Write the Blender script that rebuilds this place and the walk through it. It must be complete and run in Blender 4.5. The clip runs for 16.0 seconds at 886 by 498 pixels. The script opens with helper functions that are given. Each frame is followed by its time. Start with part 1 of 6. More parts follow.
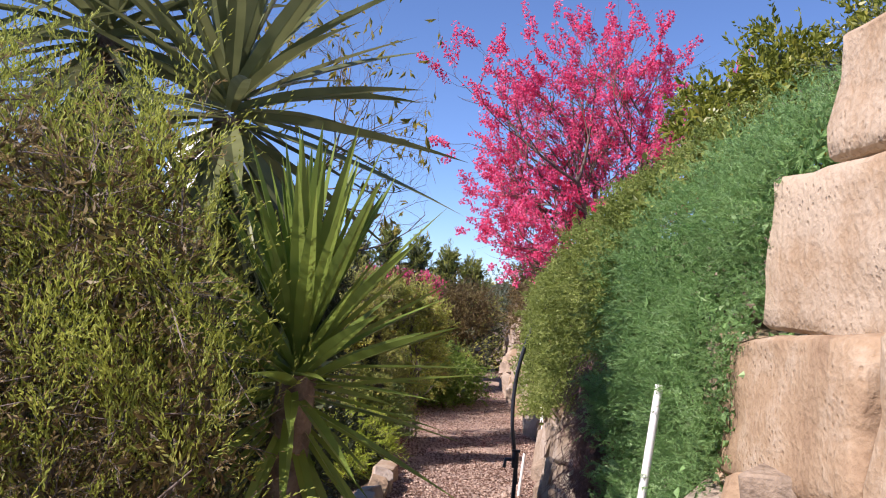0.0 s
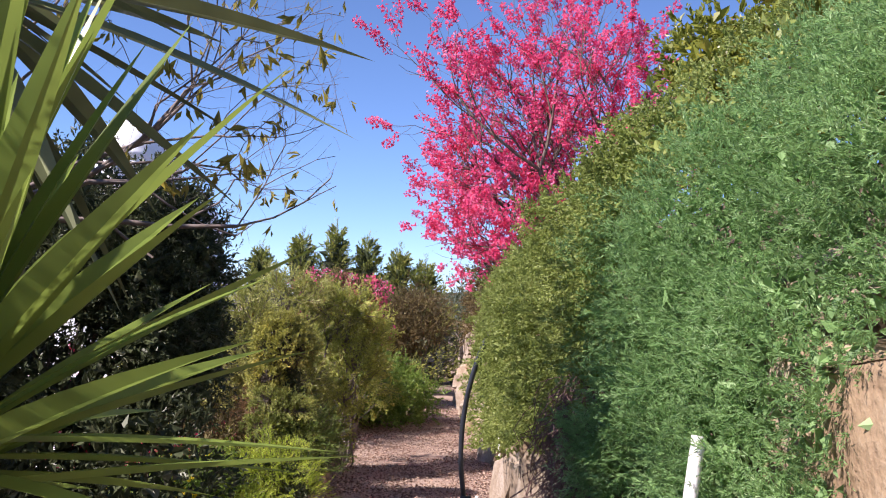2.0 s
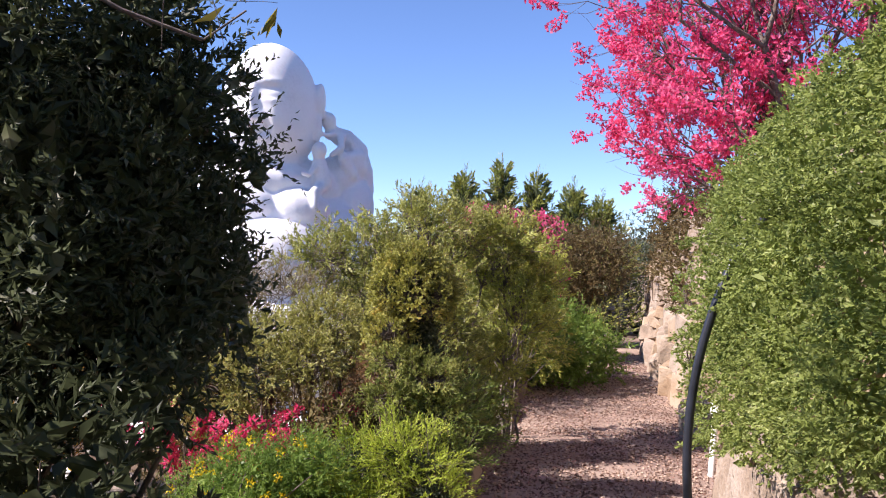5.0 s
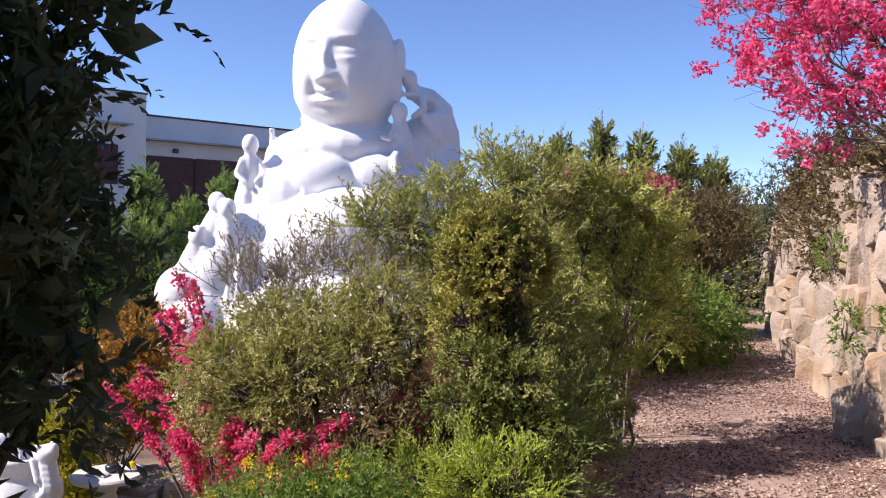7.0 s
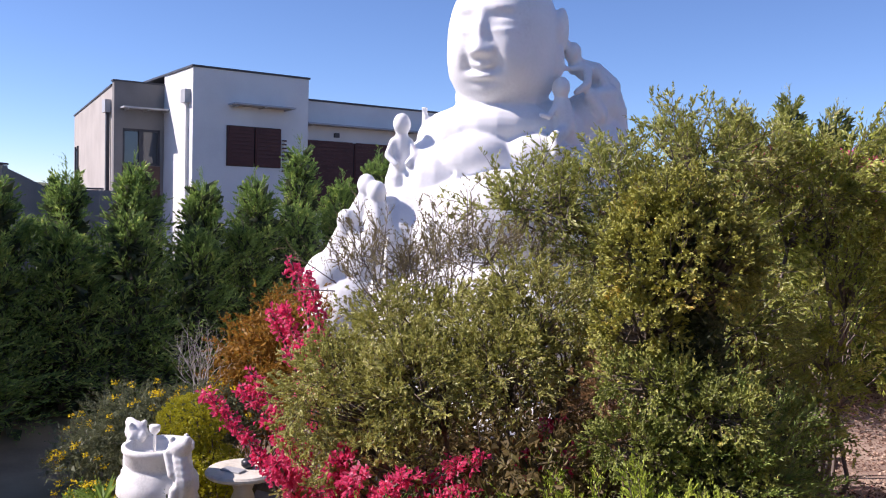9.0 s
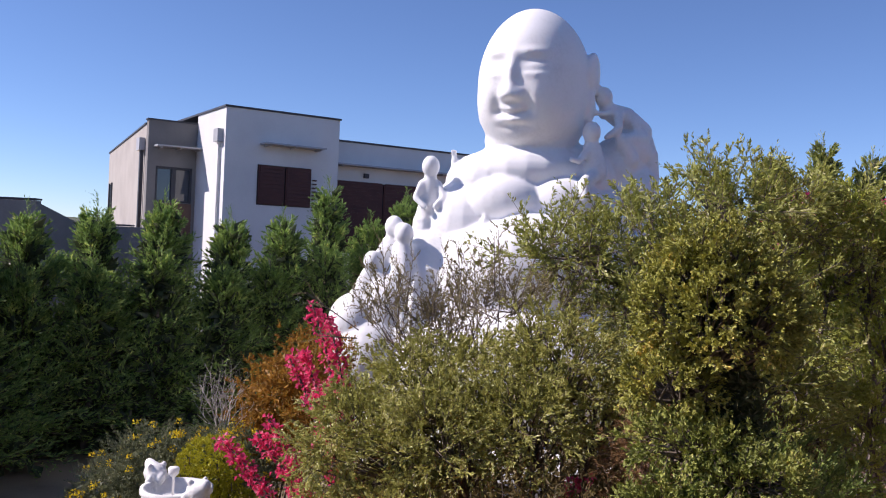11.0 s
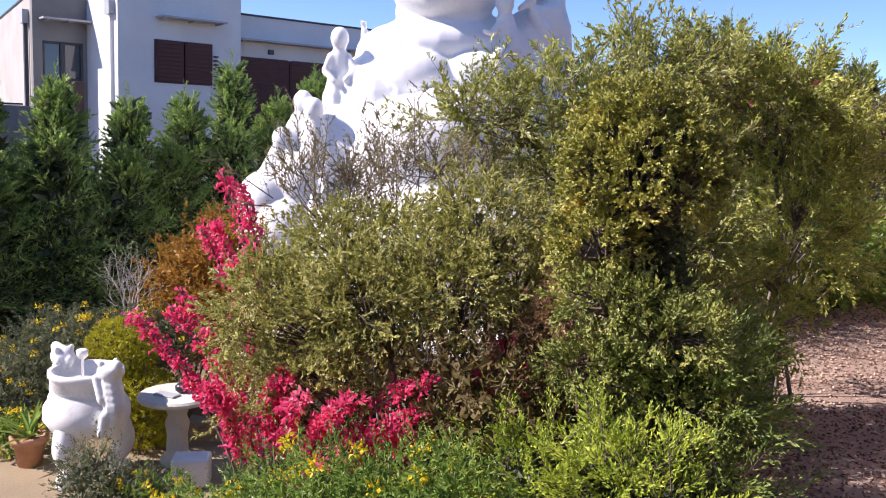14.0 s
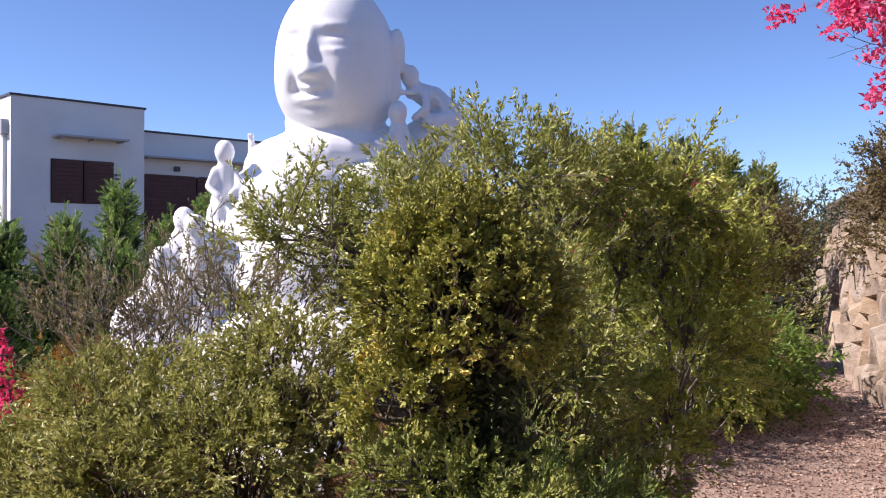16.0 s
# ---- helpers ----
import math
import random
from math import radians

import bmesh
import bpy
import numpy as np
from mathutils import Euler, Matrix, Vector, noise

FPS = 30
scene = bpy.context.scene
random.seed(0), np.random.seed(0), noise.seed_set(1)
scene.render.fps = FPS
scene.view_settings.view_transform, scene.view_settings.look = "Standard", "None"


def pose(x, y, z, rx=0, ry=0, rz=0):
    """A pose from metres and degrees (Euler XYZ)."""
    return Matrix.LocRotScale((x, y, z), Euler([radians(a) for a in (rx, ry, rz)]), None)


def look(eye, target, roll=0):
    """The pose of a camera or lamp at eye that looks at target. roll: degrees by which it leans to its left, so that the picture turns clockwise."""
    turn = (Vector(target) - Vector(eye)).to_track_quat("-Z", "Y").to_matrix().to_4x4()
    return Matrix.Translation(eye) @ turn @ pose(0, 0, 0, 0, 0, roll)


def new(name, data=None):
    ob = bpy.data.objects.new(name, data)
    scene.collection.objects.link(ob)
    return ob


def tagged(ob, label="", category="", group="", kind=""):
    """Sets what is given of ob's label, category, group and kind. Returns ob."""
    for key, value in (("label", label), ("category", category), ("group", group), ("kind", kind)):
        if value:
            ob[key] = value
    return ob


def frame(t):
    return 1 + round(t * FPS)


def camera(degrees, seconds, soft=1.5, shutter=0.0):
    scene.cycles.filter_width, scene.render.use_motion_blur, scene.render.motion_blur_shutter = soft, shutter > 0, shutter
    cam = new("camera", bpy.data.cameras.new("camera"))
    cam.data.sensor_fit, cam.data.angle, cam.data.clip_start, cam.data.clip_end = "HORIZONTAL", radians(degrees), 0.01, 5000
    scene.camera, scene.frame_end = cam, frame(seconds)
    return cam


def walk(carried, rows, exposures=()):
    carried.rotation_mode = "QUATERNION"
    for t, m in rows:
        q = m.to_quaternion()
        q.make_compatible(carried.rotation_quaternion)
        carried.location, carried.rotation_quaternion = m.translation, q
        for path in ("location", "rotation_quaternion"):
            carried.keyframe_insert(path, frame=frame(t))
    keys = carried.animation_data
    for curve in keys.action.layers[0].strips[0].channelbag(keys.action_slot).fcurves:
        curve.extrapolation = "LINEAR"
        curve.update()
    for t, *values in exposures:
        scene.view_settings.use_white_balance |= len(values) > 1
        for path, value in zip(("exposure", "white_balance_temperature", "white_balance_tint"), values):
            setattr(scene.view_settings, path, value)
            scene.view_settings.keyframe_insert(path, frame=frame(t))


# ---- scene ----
cam = camera(53.8, 16.0, 1.1)
METRES, EYE, TILT, LEAN, TURN = 8.0, 1.5, 0.0, 0.0, 0.0
ROWS = [
    (0.0, 0.0, 0.0, 0.0, -0.23, 3.43, -3.89),
    (0.5, 0.002, 0.046, -0.0027, -0.31, 4.46, -3.91),
    (1.0, 0.0017, 0.102, -0.0058, -0.46, 4.42, -3.87),
    (1.5, 0.0139, 0.1572, -0.0099, -2.67, 4.22, -3.91),
    (2.0, 0.0259, 0.2115, -0.0039, -3.0, 4.23, -3.58),
    (2.5, 0.0299, 0.2705, -0.0048, -2.99, 4.26, -3.48),
    (3.0, 0.0396, 0.3242, -0.004, -3.25, 4.45, -3.54),
    (3.5, 0.0496, 0.3751, -0.0019, 1.22, 3.14, -3.26),
    (4.0, 0.047, 0.4238, -0.0091, 4.89, 1.35, -2.79),
    (6.5, 0.0052, 0.65, -0.0273, 12.45, -0.68, -1.79),
    (7.0, 0.0079, 0.6938, -0.0298, 14.84, -1.69, -1.03),
    (7.5, 0.0049, 0.7248, -0.0294, 18.23, -1.87, -1.33),
    (8.0, -0.0103, 0.7612, -0.0339, 21.76, -2.6, -1.88),
    (8.5, -0.0215, 0.788, -0.0331, 23.21, -3.65, -1.62),
    (9.0, -0.0269, 0.8171, -0.0326, 25.4, -2.8, -1.53),
    (9.5, -0.0286, 0.8316, -0.0282, 26.82, -1.43, -1.94),
    (12.0, -0.0396, 0.8313, -0.0326, 27.66, -0.15, -2.81),
    (12.5, -0.0446, 0.8326, -0.036, 28.65, -2.49, -2.5),
    (13.0, -0.0479, 0.8327, -0.0381, 28.83, -3.48, -2.14),
    (13.5, -0.0495, 0.8341, -0.0397, 26.33, -5.77, -1.92),
    (14.0, -0.044, 0.843, -0.0408, 21.32, -7.63, -2.16),
    (14.5, -0.032, 0.8625, -0.0375, 21.34, -7.66, -2.12),
    (15.0, -0.0243, 0.8858, -0.0364, 21.05, -7.22, -1.9),
    (15.5, -0.0284, 0.9181, -0.0356, 19.71, -3.97, -1.01),
    (16.0, -0.0211, 0.9505, -0.0346, 16.68, -0.36, -0.36),
]
walk(cam, [(t, pose(0, 0, EYE, TILT, LEAN, TURN) @ pose(METRES * x, METRES * y, METRES * z, 90 + pitch, roll, yaw)) for t, x, y, z, yaw, pitch, roll in ROWS], [(t, e, 6500.0, 24.0) for t, e in ((0.0, 0.68), (1.5, 0.8), (4.0, 0.95), (6.5, 0.72), (7.5, 0.58), (9.0, 0.5), (9.5, 0.42), (12.0, 0.27), (12.5, 0.4), (13.0, 0.46), (14.0, 0.82), (15.0, 0.9), (16.0, 0.6))])

# ---- world and sun ----
SUN = Vector((-0.64, -0.33, 0.60)).normalized()
world = bpy.data.worlds.new("sky")
scene.world = world
world.use_nodes = True
wn = world.node_tree.nodes
sky = wn.new("ShaderNodeTexSky")
sky.sky_type = "NISHITA"
sky.sun_disc = False
sky.sun_elevation = math.asin(SUN.z)
sky.sun_rotation = math.atan2(SUN.x, SUN.y)
sky.altitude, sky.air_density, sky.dust_density, sky.ozone_density = 2500, 1.0, 0.0, 7.0
world.node_tree.links.new(sky.outputs[0], wn["Background"].inputs[0])
wn["Background"].inputs[1].default_value = 0.115
sun = new("sun", bpy.data.lights.new("sun", "SUN"))
sun.data.energy, sun.data.angle, sun.data.color = 5.0, radians(0.6), (1.0, 0.95, 0.87)
sun.matrix_world = look(Vector((0, 0, 30)) + SUN * 10, (0, 0, 30))

# ---- materials ----
def nodes(name):
    m = bpy.data.materials.new(name)
    m.use_nodes = True
    return m, m.node_tree.nodes, m.node_tree.links, m.node_tree.nodes["Principled BSDF"]


def ramp(n, stops):
    r = n.new("ShaderNodeValToRGB")
    while len(r.color_ramp.elements) < len(stops):
        r.color_ramp.elements.new(0.5)
    for e, (p, c) in zip(r.color_ramp.elements, stops):
        e.position, e.color = p, (*c, 1)
    return r


def leaf_mat(name, dark, light, tip=None, glow=0.35, rough=0.5):
    """Leaves: a colour of its own for each leaf, patches over the crown, light let through."""
    m, n, l, b = nodes(name)
    geo = n.new("ShaderNodeNewGeometry")
    stops = [(0.0, dark), (0.75, light)] + ([(0.97, tip)] if tip else [])
    r = ramp(n, stops)
    tex, no = n.new("ShaderNodeTexCoord"), n.new("ShaderNodeTexNoise")
    no.inputs["Scale"].default_value = 5.0
    l.new(tex.outputs["Object"], no.inputs["Vector"])
    mix = n.new("ShaderNodeMath")
    mix.operation = "MULTIPLY_ADD"
    mix.inputs[1].default_value = 0.42
    l.new(geo.outputs["Random Per Island"], mix.inputs[0])
    sub = n.new("ShaderNodeMath")
    sub.operation = "MULTIPLY_ADD"
    sub.inputs[1].default_value, sub.inputs[2].default_value = 1.3, -0.30
    l.new(no.outputs["Fac"], sub.inputs[0])
    l.new(sub.outputs[0], mix.inputs[2])
    l.new(mix.outputs[0], r.inputs[0])
    l.new(r.outputs[0], b.inputs["Base Color"])
    b.inputs["Roughness"].default_value = rough
    b.inputs["Specular IOR Level"].default_value = 0.35
    tr, ms = n.new("ShaderNodeBsdfTranslucent"), n.new("ShaderNodeMixShader")
    l.new(r.outputs[0], tr.inputs[0])
    ms.inputs[0].default_value = min(0.5, glow + 0.1)
    l.new(b.outputs[0], ms.inputs[1])
    l.new(tr.outputs[0], ms.inputs[2])
    l.new(ms.outputs[0], n["Material Output"].inputs[0])
    return m


def rough_mat(name, colours, scale=4.0, fine=40.0, bump=0.4, rough=0.85, spread=0.0, dist=0.02, spec=0.3, pits=0.0):
    """Stone, bark, soil, render: coarse stains, fine grain and relief."""
    m, n, l, b = nodes(name)
    tex = n.new("ShaderNodeTexCoord")
    a, f = n.new("ShaderNodeTexNoise"), n.new("ShaderNodeTexNoise")
    a.inputs["Scale"].default_value, f.inputs["Scale"].default_value = scale, fine
    a.inputs["Detail"].default_value = f.inputs["Detail"].default_value = 6
    oi, add = n.new("ShaderNodeObjectInfo"), n.new("ShaderNodeVectorMath")
    add.operation = "MULTIPLY_ADD"
    cmb = n.new("ShaderNodeCombineXYZ")
    for i in range(3):
        l.new(oi.outputs["Random"], cmb.inputs[i])
    l.new(cmb.outputs[0], add.inputs[0])
    add.inputs[1].default_value = (17, 31, 23)
    l.new(n.new("ShaderNodeNewGeometry").outputs["Position"] if pits else tex.outputs["Object"], add.inputs[2])
    l.new(add.outputs[0], a.inputs["Vector"])
    l.new(add.outputs[0], f.inputs["Vector"])
    s = n.new("ShaderNodeMath")
    s.operation = "MULTIPLY_ADD"
    s.inputs[1].default_value = 0.45
    l.new(f.outputs["Fac"], s.inputs[0])
    t = n.new("ShaderNodeMath")
    t.operation = "MULTIPLY_ADD"
    t.inputs[1].default_value, t.inputs[2].default_value = 1.2, -0.32
    l.new(a.outputs["Fac"], t.inputs[0])
    u = n.new("ShaderNodeMath")
    u.operation = "MULTIPLY_ADD"
    u.inputs[1].default_value = spread
    l.new(oi.outputs["Random"], u.inputs[0])
    l.new(t.outputs[0], u.inputs[2])
    l.new(u.outputs[0], s.inputs[2])
    if pits:
        # small dark holes, thick in some patches and absent in others
        vo, hole, mask, both, less = n.new("ShaderNodeTexVoronoi"), n.new("ShaderNodeMapRange"), n.new("ShaderNodeMapRange"), n.new("ShaderNodeMath"), n.new("ShaderNodeMath")
        vo.inputs["Scale"].default_value = pits
        l.new(add.outputs[0], vo.inputs["Vector"])
        l.new(vo.outputs["Distance"], hole.inputs["Value"])
        hole.inputs["From Min"].default_value, hole.inputs["From Max"].default_value = 0.32, 0.12
        l.new(a.outputs["Fac"], mask.inputs["Value"])
        mask.inputs["From Min"].default_value, mask.inputs["From Max"].default_value = 0.5, 0.66
        both.operation = "MULTIPLY"
        l.new(hole.outputs[0], both.inputs[0])
        l.new(mask.outputs[0], both.inputs[1])
        less.operation = "MULTIPLY_ADD"
        less.inputs[1].default_value = -0.22
        l.new(both.outputs[0], less.inputs[0])
        l.new(s.outputs[0], less.inputs[2])
        s = less
    r = ramp(n, [((i + 0.3) / len(colours), c) for i, c in enumerate(colours)])
    l.new(s.outputs[0], r.inputs[0])
    l.new(r.outputs[0], b.inputs["Base Color"])
    b.inputs["Roughness"].default_value = rough
    b.inputs["Specular IOR Level"].default_value = spec
    bp = n.new("ShaderNodeBump")
    bp.inputs["Strength"].default_value, bp.inputs["Distance"].default_value = bump, dist
    l.new(s.outputs[0], bp.inputs["Height"])
    l.new(bp.outputs[0], b.inputs["Normal"])
    return m


M_ROSEMARY = leaf_mat("rosemary_leaf", (0.08, 0.155, 0.055), (0.27, 0.46, 0.165), (0.48, 0.66, 0.34), 0.28)
M_MYRTLE = leaf_mat("small_leaf", (0.1, 0.135, 0.03), (0.34, 0.41, 0.11), (0.54, 0.58, 0.22), 0.32)
M_BROOM = leaf_mat("broom_green", (0.16, 0.19, 0.035), (0.46, 0.51, 0.1), (0.66, 0.65, 0.2), 0.35)
M_DRYTWIG = leaf_mat("dry_twig_leaf", (0.16, 0.11, 0.05), (0.38, 0.29, 0.13), (0.52, 0.43, 0.22), 0.3)
M_YUCCA = leaf_mat("yucca_leaf", (0.08, 0.13, 0.03), (0.25, 0.34, 0.07), None, 0.33, 0.28)
M_YUCCA2 = leaf_mat("yucca_leaf_dark", (0.045, 0.06, 0.025), (0.21, 0.23, 0.10), None, 0.15, 0.3)
M_OLIVE = leaf_mat("tea_tree_leaf", (0.1, 0.115, 0.025), (0.45, 0.47, 0.12), (0.78, 0.74, 0.38), 0.18, 0.4)
M_GOLD = leaf_mat("golden_conifer_leaf", (0.13, 0.135, 0.03), (0.47, 0.46, 0.1), (0.88, 0.6, 0.15), 0.0)
M_TIER = leaf_mat("green_gold_conifer_leaf", (0.07, 0.09, 0.025), (0.35, 0.385, 0.09), (0.70, 0.61, 0.18), 0.05)
M_JUNIPER = leaf_mat("juniper_leaf", (0.12, 0.17, 0.025), (0.5, 0.6, 0.08), (0.8, 0.8, 0.17), 0.2)
M_TEALIGHT = leaf_mat("tea_tree_new_leaf", (0.12, 0.14, 0.025), (0.5, 0.54, 0.11), (0.8, 0.77, 0.3), 0.2, 0.4)
M_TEALOW = leaf_mat("tea_tree_small_leaf", (0.13, 0.13, 0.035), (0.52, 0.51, 0.15), (0.84, 0.78, 0.46), 0.18, 0.4)
M_DRYOLIVE = leaf_mat("dry_olive_leaf", (0.13, 0.10, 0.05), (0.34, 0.29, 0.15), (0.5, 0.44, 0.28), 0.25)
M_RUSTTWIG = leaf_mat("rust_dry_leaf", (0.16, 0.085, 0.04), (0.40, 0.24, 0.12), (0.52, 0.36, 0.2), 0.25)
M_JUNDARK = leaf_mat("dark_juniper_leaf", (0.05, 0.085, 0.02), (0.27, 0.36, 0.08), (0.52, 0.57, 0.15), 0.15)
# dark leaves, used also for shade painted inside crowns and under trees
M_SHADELEAF = leaf_mat("shade_dark_leaf", (0.03, 0.04, 0.022), (0.11, 0.135, 0.065), (0.28, 0.29, 0.2), 0.22, 0.4)
M_CONIFER = leaf_mat("conifer_leaf", (0.05, 0.1, 0.035), (0.32, 0.46, 0.12), (0.66, 0.7, 0.2), 0.28)
M_BROAD = leaf_mat("broad_leaf", (0.07, 0.13, 0.028), (0.24, 0.36, 0.07), (0.48, 0.52, 0.14), 0.35, 0.4)
M_LEMON = leaf_mat("glossy_leaf", (0.07, 0.10, 0.015), (0.27, 0.29, 0.045), (0.52, 0.45, 0.09), 0.3, 0.35)
M_RUSSET = leaf_mat("russet_leaf", (0.17, 0.085, 0.02), (0.46, 0.24, 0.04), (0.36, 0.32, 0.06), 0.3)
M_GREYLEAF = leaf_mat("grey_green_leaf", (0.07, 0.085, 0.045), (0.20, 0.22, 0.12), (0.30, 0.31, 0.2), 0.25)
M_BROWN = leaf_mat("brown_leaf", (0.05, 0.035, 0.02), (0.19, 0.14, 0.055), (0.34, 0.3, 0.12), 0.2)
M_MOUND = leaf_mat("yellow_green_mound_leaf", (0.16, 0.16, 0.01), (0.5, 0.47, 0.03), (0.7, 0.64, 0.06), 0.25)
M_PINK = leaf_mat("pink_blossom", (0.68, 0.045, 0.15), (0.88, 0.155, 0.32), (0.95, 0.43, 0.57), 0.4)
M_MAGENTA = leaf_mat("magenta_blossom", (0.6, 0.03, 0.12), (0.86, 0.1, 0.24), (0.94, 0.34, 0.46), 0.4)
M_YELLOW = leaf_mat("yellow_petal", (0.65, 0.42, 0.01), (0.85, 0.66, 0.03), None, 0.3)
M_AUTUMN = leaf_mat("autumn_leaf", (0.10, 0.10, 0.03), (0.38, 0.32, 0.06), (0.30, 0.20, 0.05), 0.45)
M_BARK = rough_mat("bark", [(0.05, 0.038, 0.03), (0.13, 0.10, 0.08), (0.22, 0.18, 0.15)], 12, 60, 0.7)
M_TWIG = rough_mat("grey_twig", [(0.11, 0.085, 0.075), (0.22, 0.18, 0.16)], 12, 60, 0.4)
M_PALE = rough_mat("bleached_twig", [(0.33, 0.29, 0.25), (0.52, 0.48, 0.44)], 12, 60, 0.4)
M_DEAD = rough_mat("dead_root", [(0.10, 0.055, 0.05), (0.26, 0.16, 0.14)], 12, 60, 0.4)
M_STONE = rough_mat("warm_boulder", [(0.10, 0.068, 0.045), (0.25, 0.165, 0.10), (0.34, 0.24, 0.15), (0.43, 0.34, 0.245)], 3.2, 34, 0.8, 0.9, 0.3, 0.03, 0.3, 30.0)
M_STONE2 = rough_mat("grey_brown_boulder", [(0.07, 0.055, 0.045), (0.19, 0.145, 0.105), (0.30, 0.23, 0.165), (0.40, 0.33, 0.26)], 5.0, 36, 1.0, 0.9, 0.35, 0.03, 0.3, 24.0)
M_SOIL = rough_mat("soil", [(0.06, 0.042, 0.03), (0.13, 0.09, 0.065), (0.2, 0.15, 0.11)], 2.5, 70, 0.8)
M_PATH = rough_mat("gravel", [(0.17, 0.11, 0.09), (0.33, 0.235, 0.185), (0.48, 0.37, 0.29)], 1.4, 95, 0.9, 0.95, 0, 0.02)
M_CHIP = rough_mat("gravel_chip", [(0.22, 0.13, 0.10), (0.44, 0.31, 0.235), (0.58, 0.46, 0.36)], 25, 90, 0.3, 0.9)
M_LITTER = leaf_mat("leaf_litter", (0.05, 0.028, 0.022), (0.21, 0.12, 0.085), (0.5, 0.37, 0.28), 0.0, 0.85)
M_WHITE = rough_mat("white_painted_concrete", [(0.66, 0.66, 0.655), (0.80, 0.80, 0.795), (0.86, 0.86, 0.86)], 1.2, 22, 0.15, 0.55, 0, 0.01)
M_URN = rough_mat("white_painted_stone", [(0.55, 0.54, 0.52), (0.76, 0.75, 0.73), (0.84, 0.83, 0.81)], 5, 40, 0.35, 0.6, 0, 0.01)
M_PVC = rough_mat("white_pvc", [(0.7, 0.69, 0.66), (0.82, 0.81, 0.79)], 6, 40, 0.05, 0.35)
M_HOSE = rough_mat("black_poly_pipe", [(0.012, 0.014, 0.018), (0.03, 0.034, 0.045)], 9, 60, 0.1, 0.32, 0, 0.005, 0.5)
M_RENDER = rough_mat("pale_render", [(0.60, 0.60, 0.60), (0.73, 0.73, 0.72)], 0.7, 30, 0.1, 0.8)
M_RENDER2 = rough_mat("beige_render", [(0.36, 0.33, 0.30), (0.46, 0.43, 0.39)], 0.8, 30, 0.1, 0.8)
# grey of the neighbour's walls; on the recess wall it paints shade
M_DARKREND = rough_mat("grey_or_shaded_render", [(0.17, 0.165, 0.16), (0.24, 0.23, 0.225)], 0.8, 30, 0.1, 0.8)
M_ROOF = rough_mat("dark_steel", [(0.035, 0.037, 0.045), (0.07, 0.073, 0.085)], 2, 40, 0.1, 0.5)
M_GREYM = rough_mat("grey_metal", [(0.30, 0.31, 0.33), (0.42, 0.43, 0.45)], 2, 40, 0.05, 0.45)
M_SHUTTER = rough_mat("maroon_shutter", [(0.06, 0.022, 0.02), (0.10, 0.036, 0.032)], 3, 60, 0.1, 0.5)
M_TERRA = rough_mat("terracotta", [(0.33, 0.15, 0.08), (0.47, 0.25, 0.15)], 8, 60, 0.2)
M_PAVING = rough_mat("sandy_soil", [(0.12, 0.085, 0.055), (0.25, 0.19, 0.12), (0.36, 0.28, 0.18)], 0.9, 60, 0.5)
M_TABLE = rough_mat("weathered_concrete", [(0.42, 0.38, 0.31), (0.60, 0.56, 0.48), (0.68, 0.65, 0.58)], 4, 40, 0.3)
M_HILL = rough_mat("far_scrub", [(0.05, 0.06, 0.045), (0.10, 0.115, 0.08)], 0.4, 3, 0.2)
M_DARK = rough_mat("gate_shade", [(0.02, 0.022, 0.028), (0.05, 0.055, 0.068)], 3, 40, 0.1)
glassm, gn, gl, gb = nodes("window_glass")
gb.inputs["Base Color"].default_value = (0.05, 0.06, 0.07, 1)
gb.inputs["Roughness"].default_value, gb.inputs["Specular IOR Level"].default_value = 0.04, 0.9
M_GLASS = glassm

# ---- mesh helpers ----
RNG = np.random.default_rng(7)


def thing(name, at, label, category, group=""):
    ob = new(name)
    ob.location = at
    return tagged(ob, label, category, group)


def mesh_of(name, v, f, material, smooth=False):
    me = bpy.data.meshes.new(name)
    v, f = np.asarray(v, np.float32), np.asarray(f, np.int32)
    k = f.shape[1]
    me.vertices.add(len(v))
    me.vertices.foreach_set("co", v.ravel())
    me.loops.add(f.size)
    me.loops.foreach_set("vertex_index", f.ravel())
    me.polygons.add(len(f))
    me.polygons.foreach_set("loop_start", np.arange(0, f.size, k, dtype=np.int32))
    me.polygons.foreach_set("use_smooth", np.full(len(f), smooth))
    me.update(calc_edges=True)
    me.validate()
    me.materials.append(material)
    return me


def attach(name, me, parent, label=""):
    ob = new(name, me)
    if parent:
        ob.parent = parent
    return tagged(ob, label)


def part(name, bm, material, parent, label="", smooth=False):
    me = bpy.data.meshes.new(name)
    bm.to_mesh(me)
    bm.free()
    me.materials.append(material)
    if smooth:
        me.polygons.foreach_set("use_smooth", np.full(len(me.polygons), True))
    return attach(name, me, parent, label)


def box_bm(lo, hi, bevel=0.0, turn=None):
    bm = bmesh.new()
    lo, hi = Vector(lo), Vector(hi)
    bmesh.ops.create_cube(bm, size=1, matrix=Matrix.LocRotScale((lo + hi) / 2, None, hi - lo))
    if bevel:
        bmesh.ops.bevel(bm, geom=bm.edges[:], offset=bevel, segments=2, affect="EDGES", profile=0.5)
    if turn:
        bm.transform(turn)
    return bm


def unit(a):
    return a / np.maximum(np.linalg.norm(a, axis=-1, keepdims=True), 1e-9)


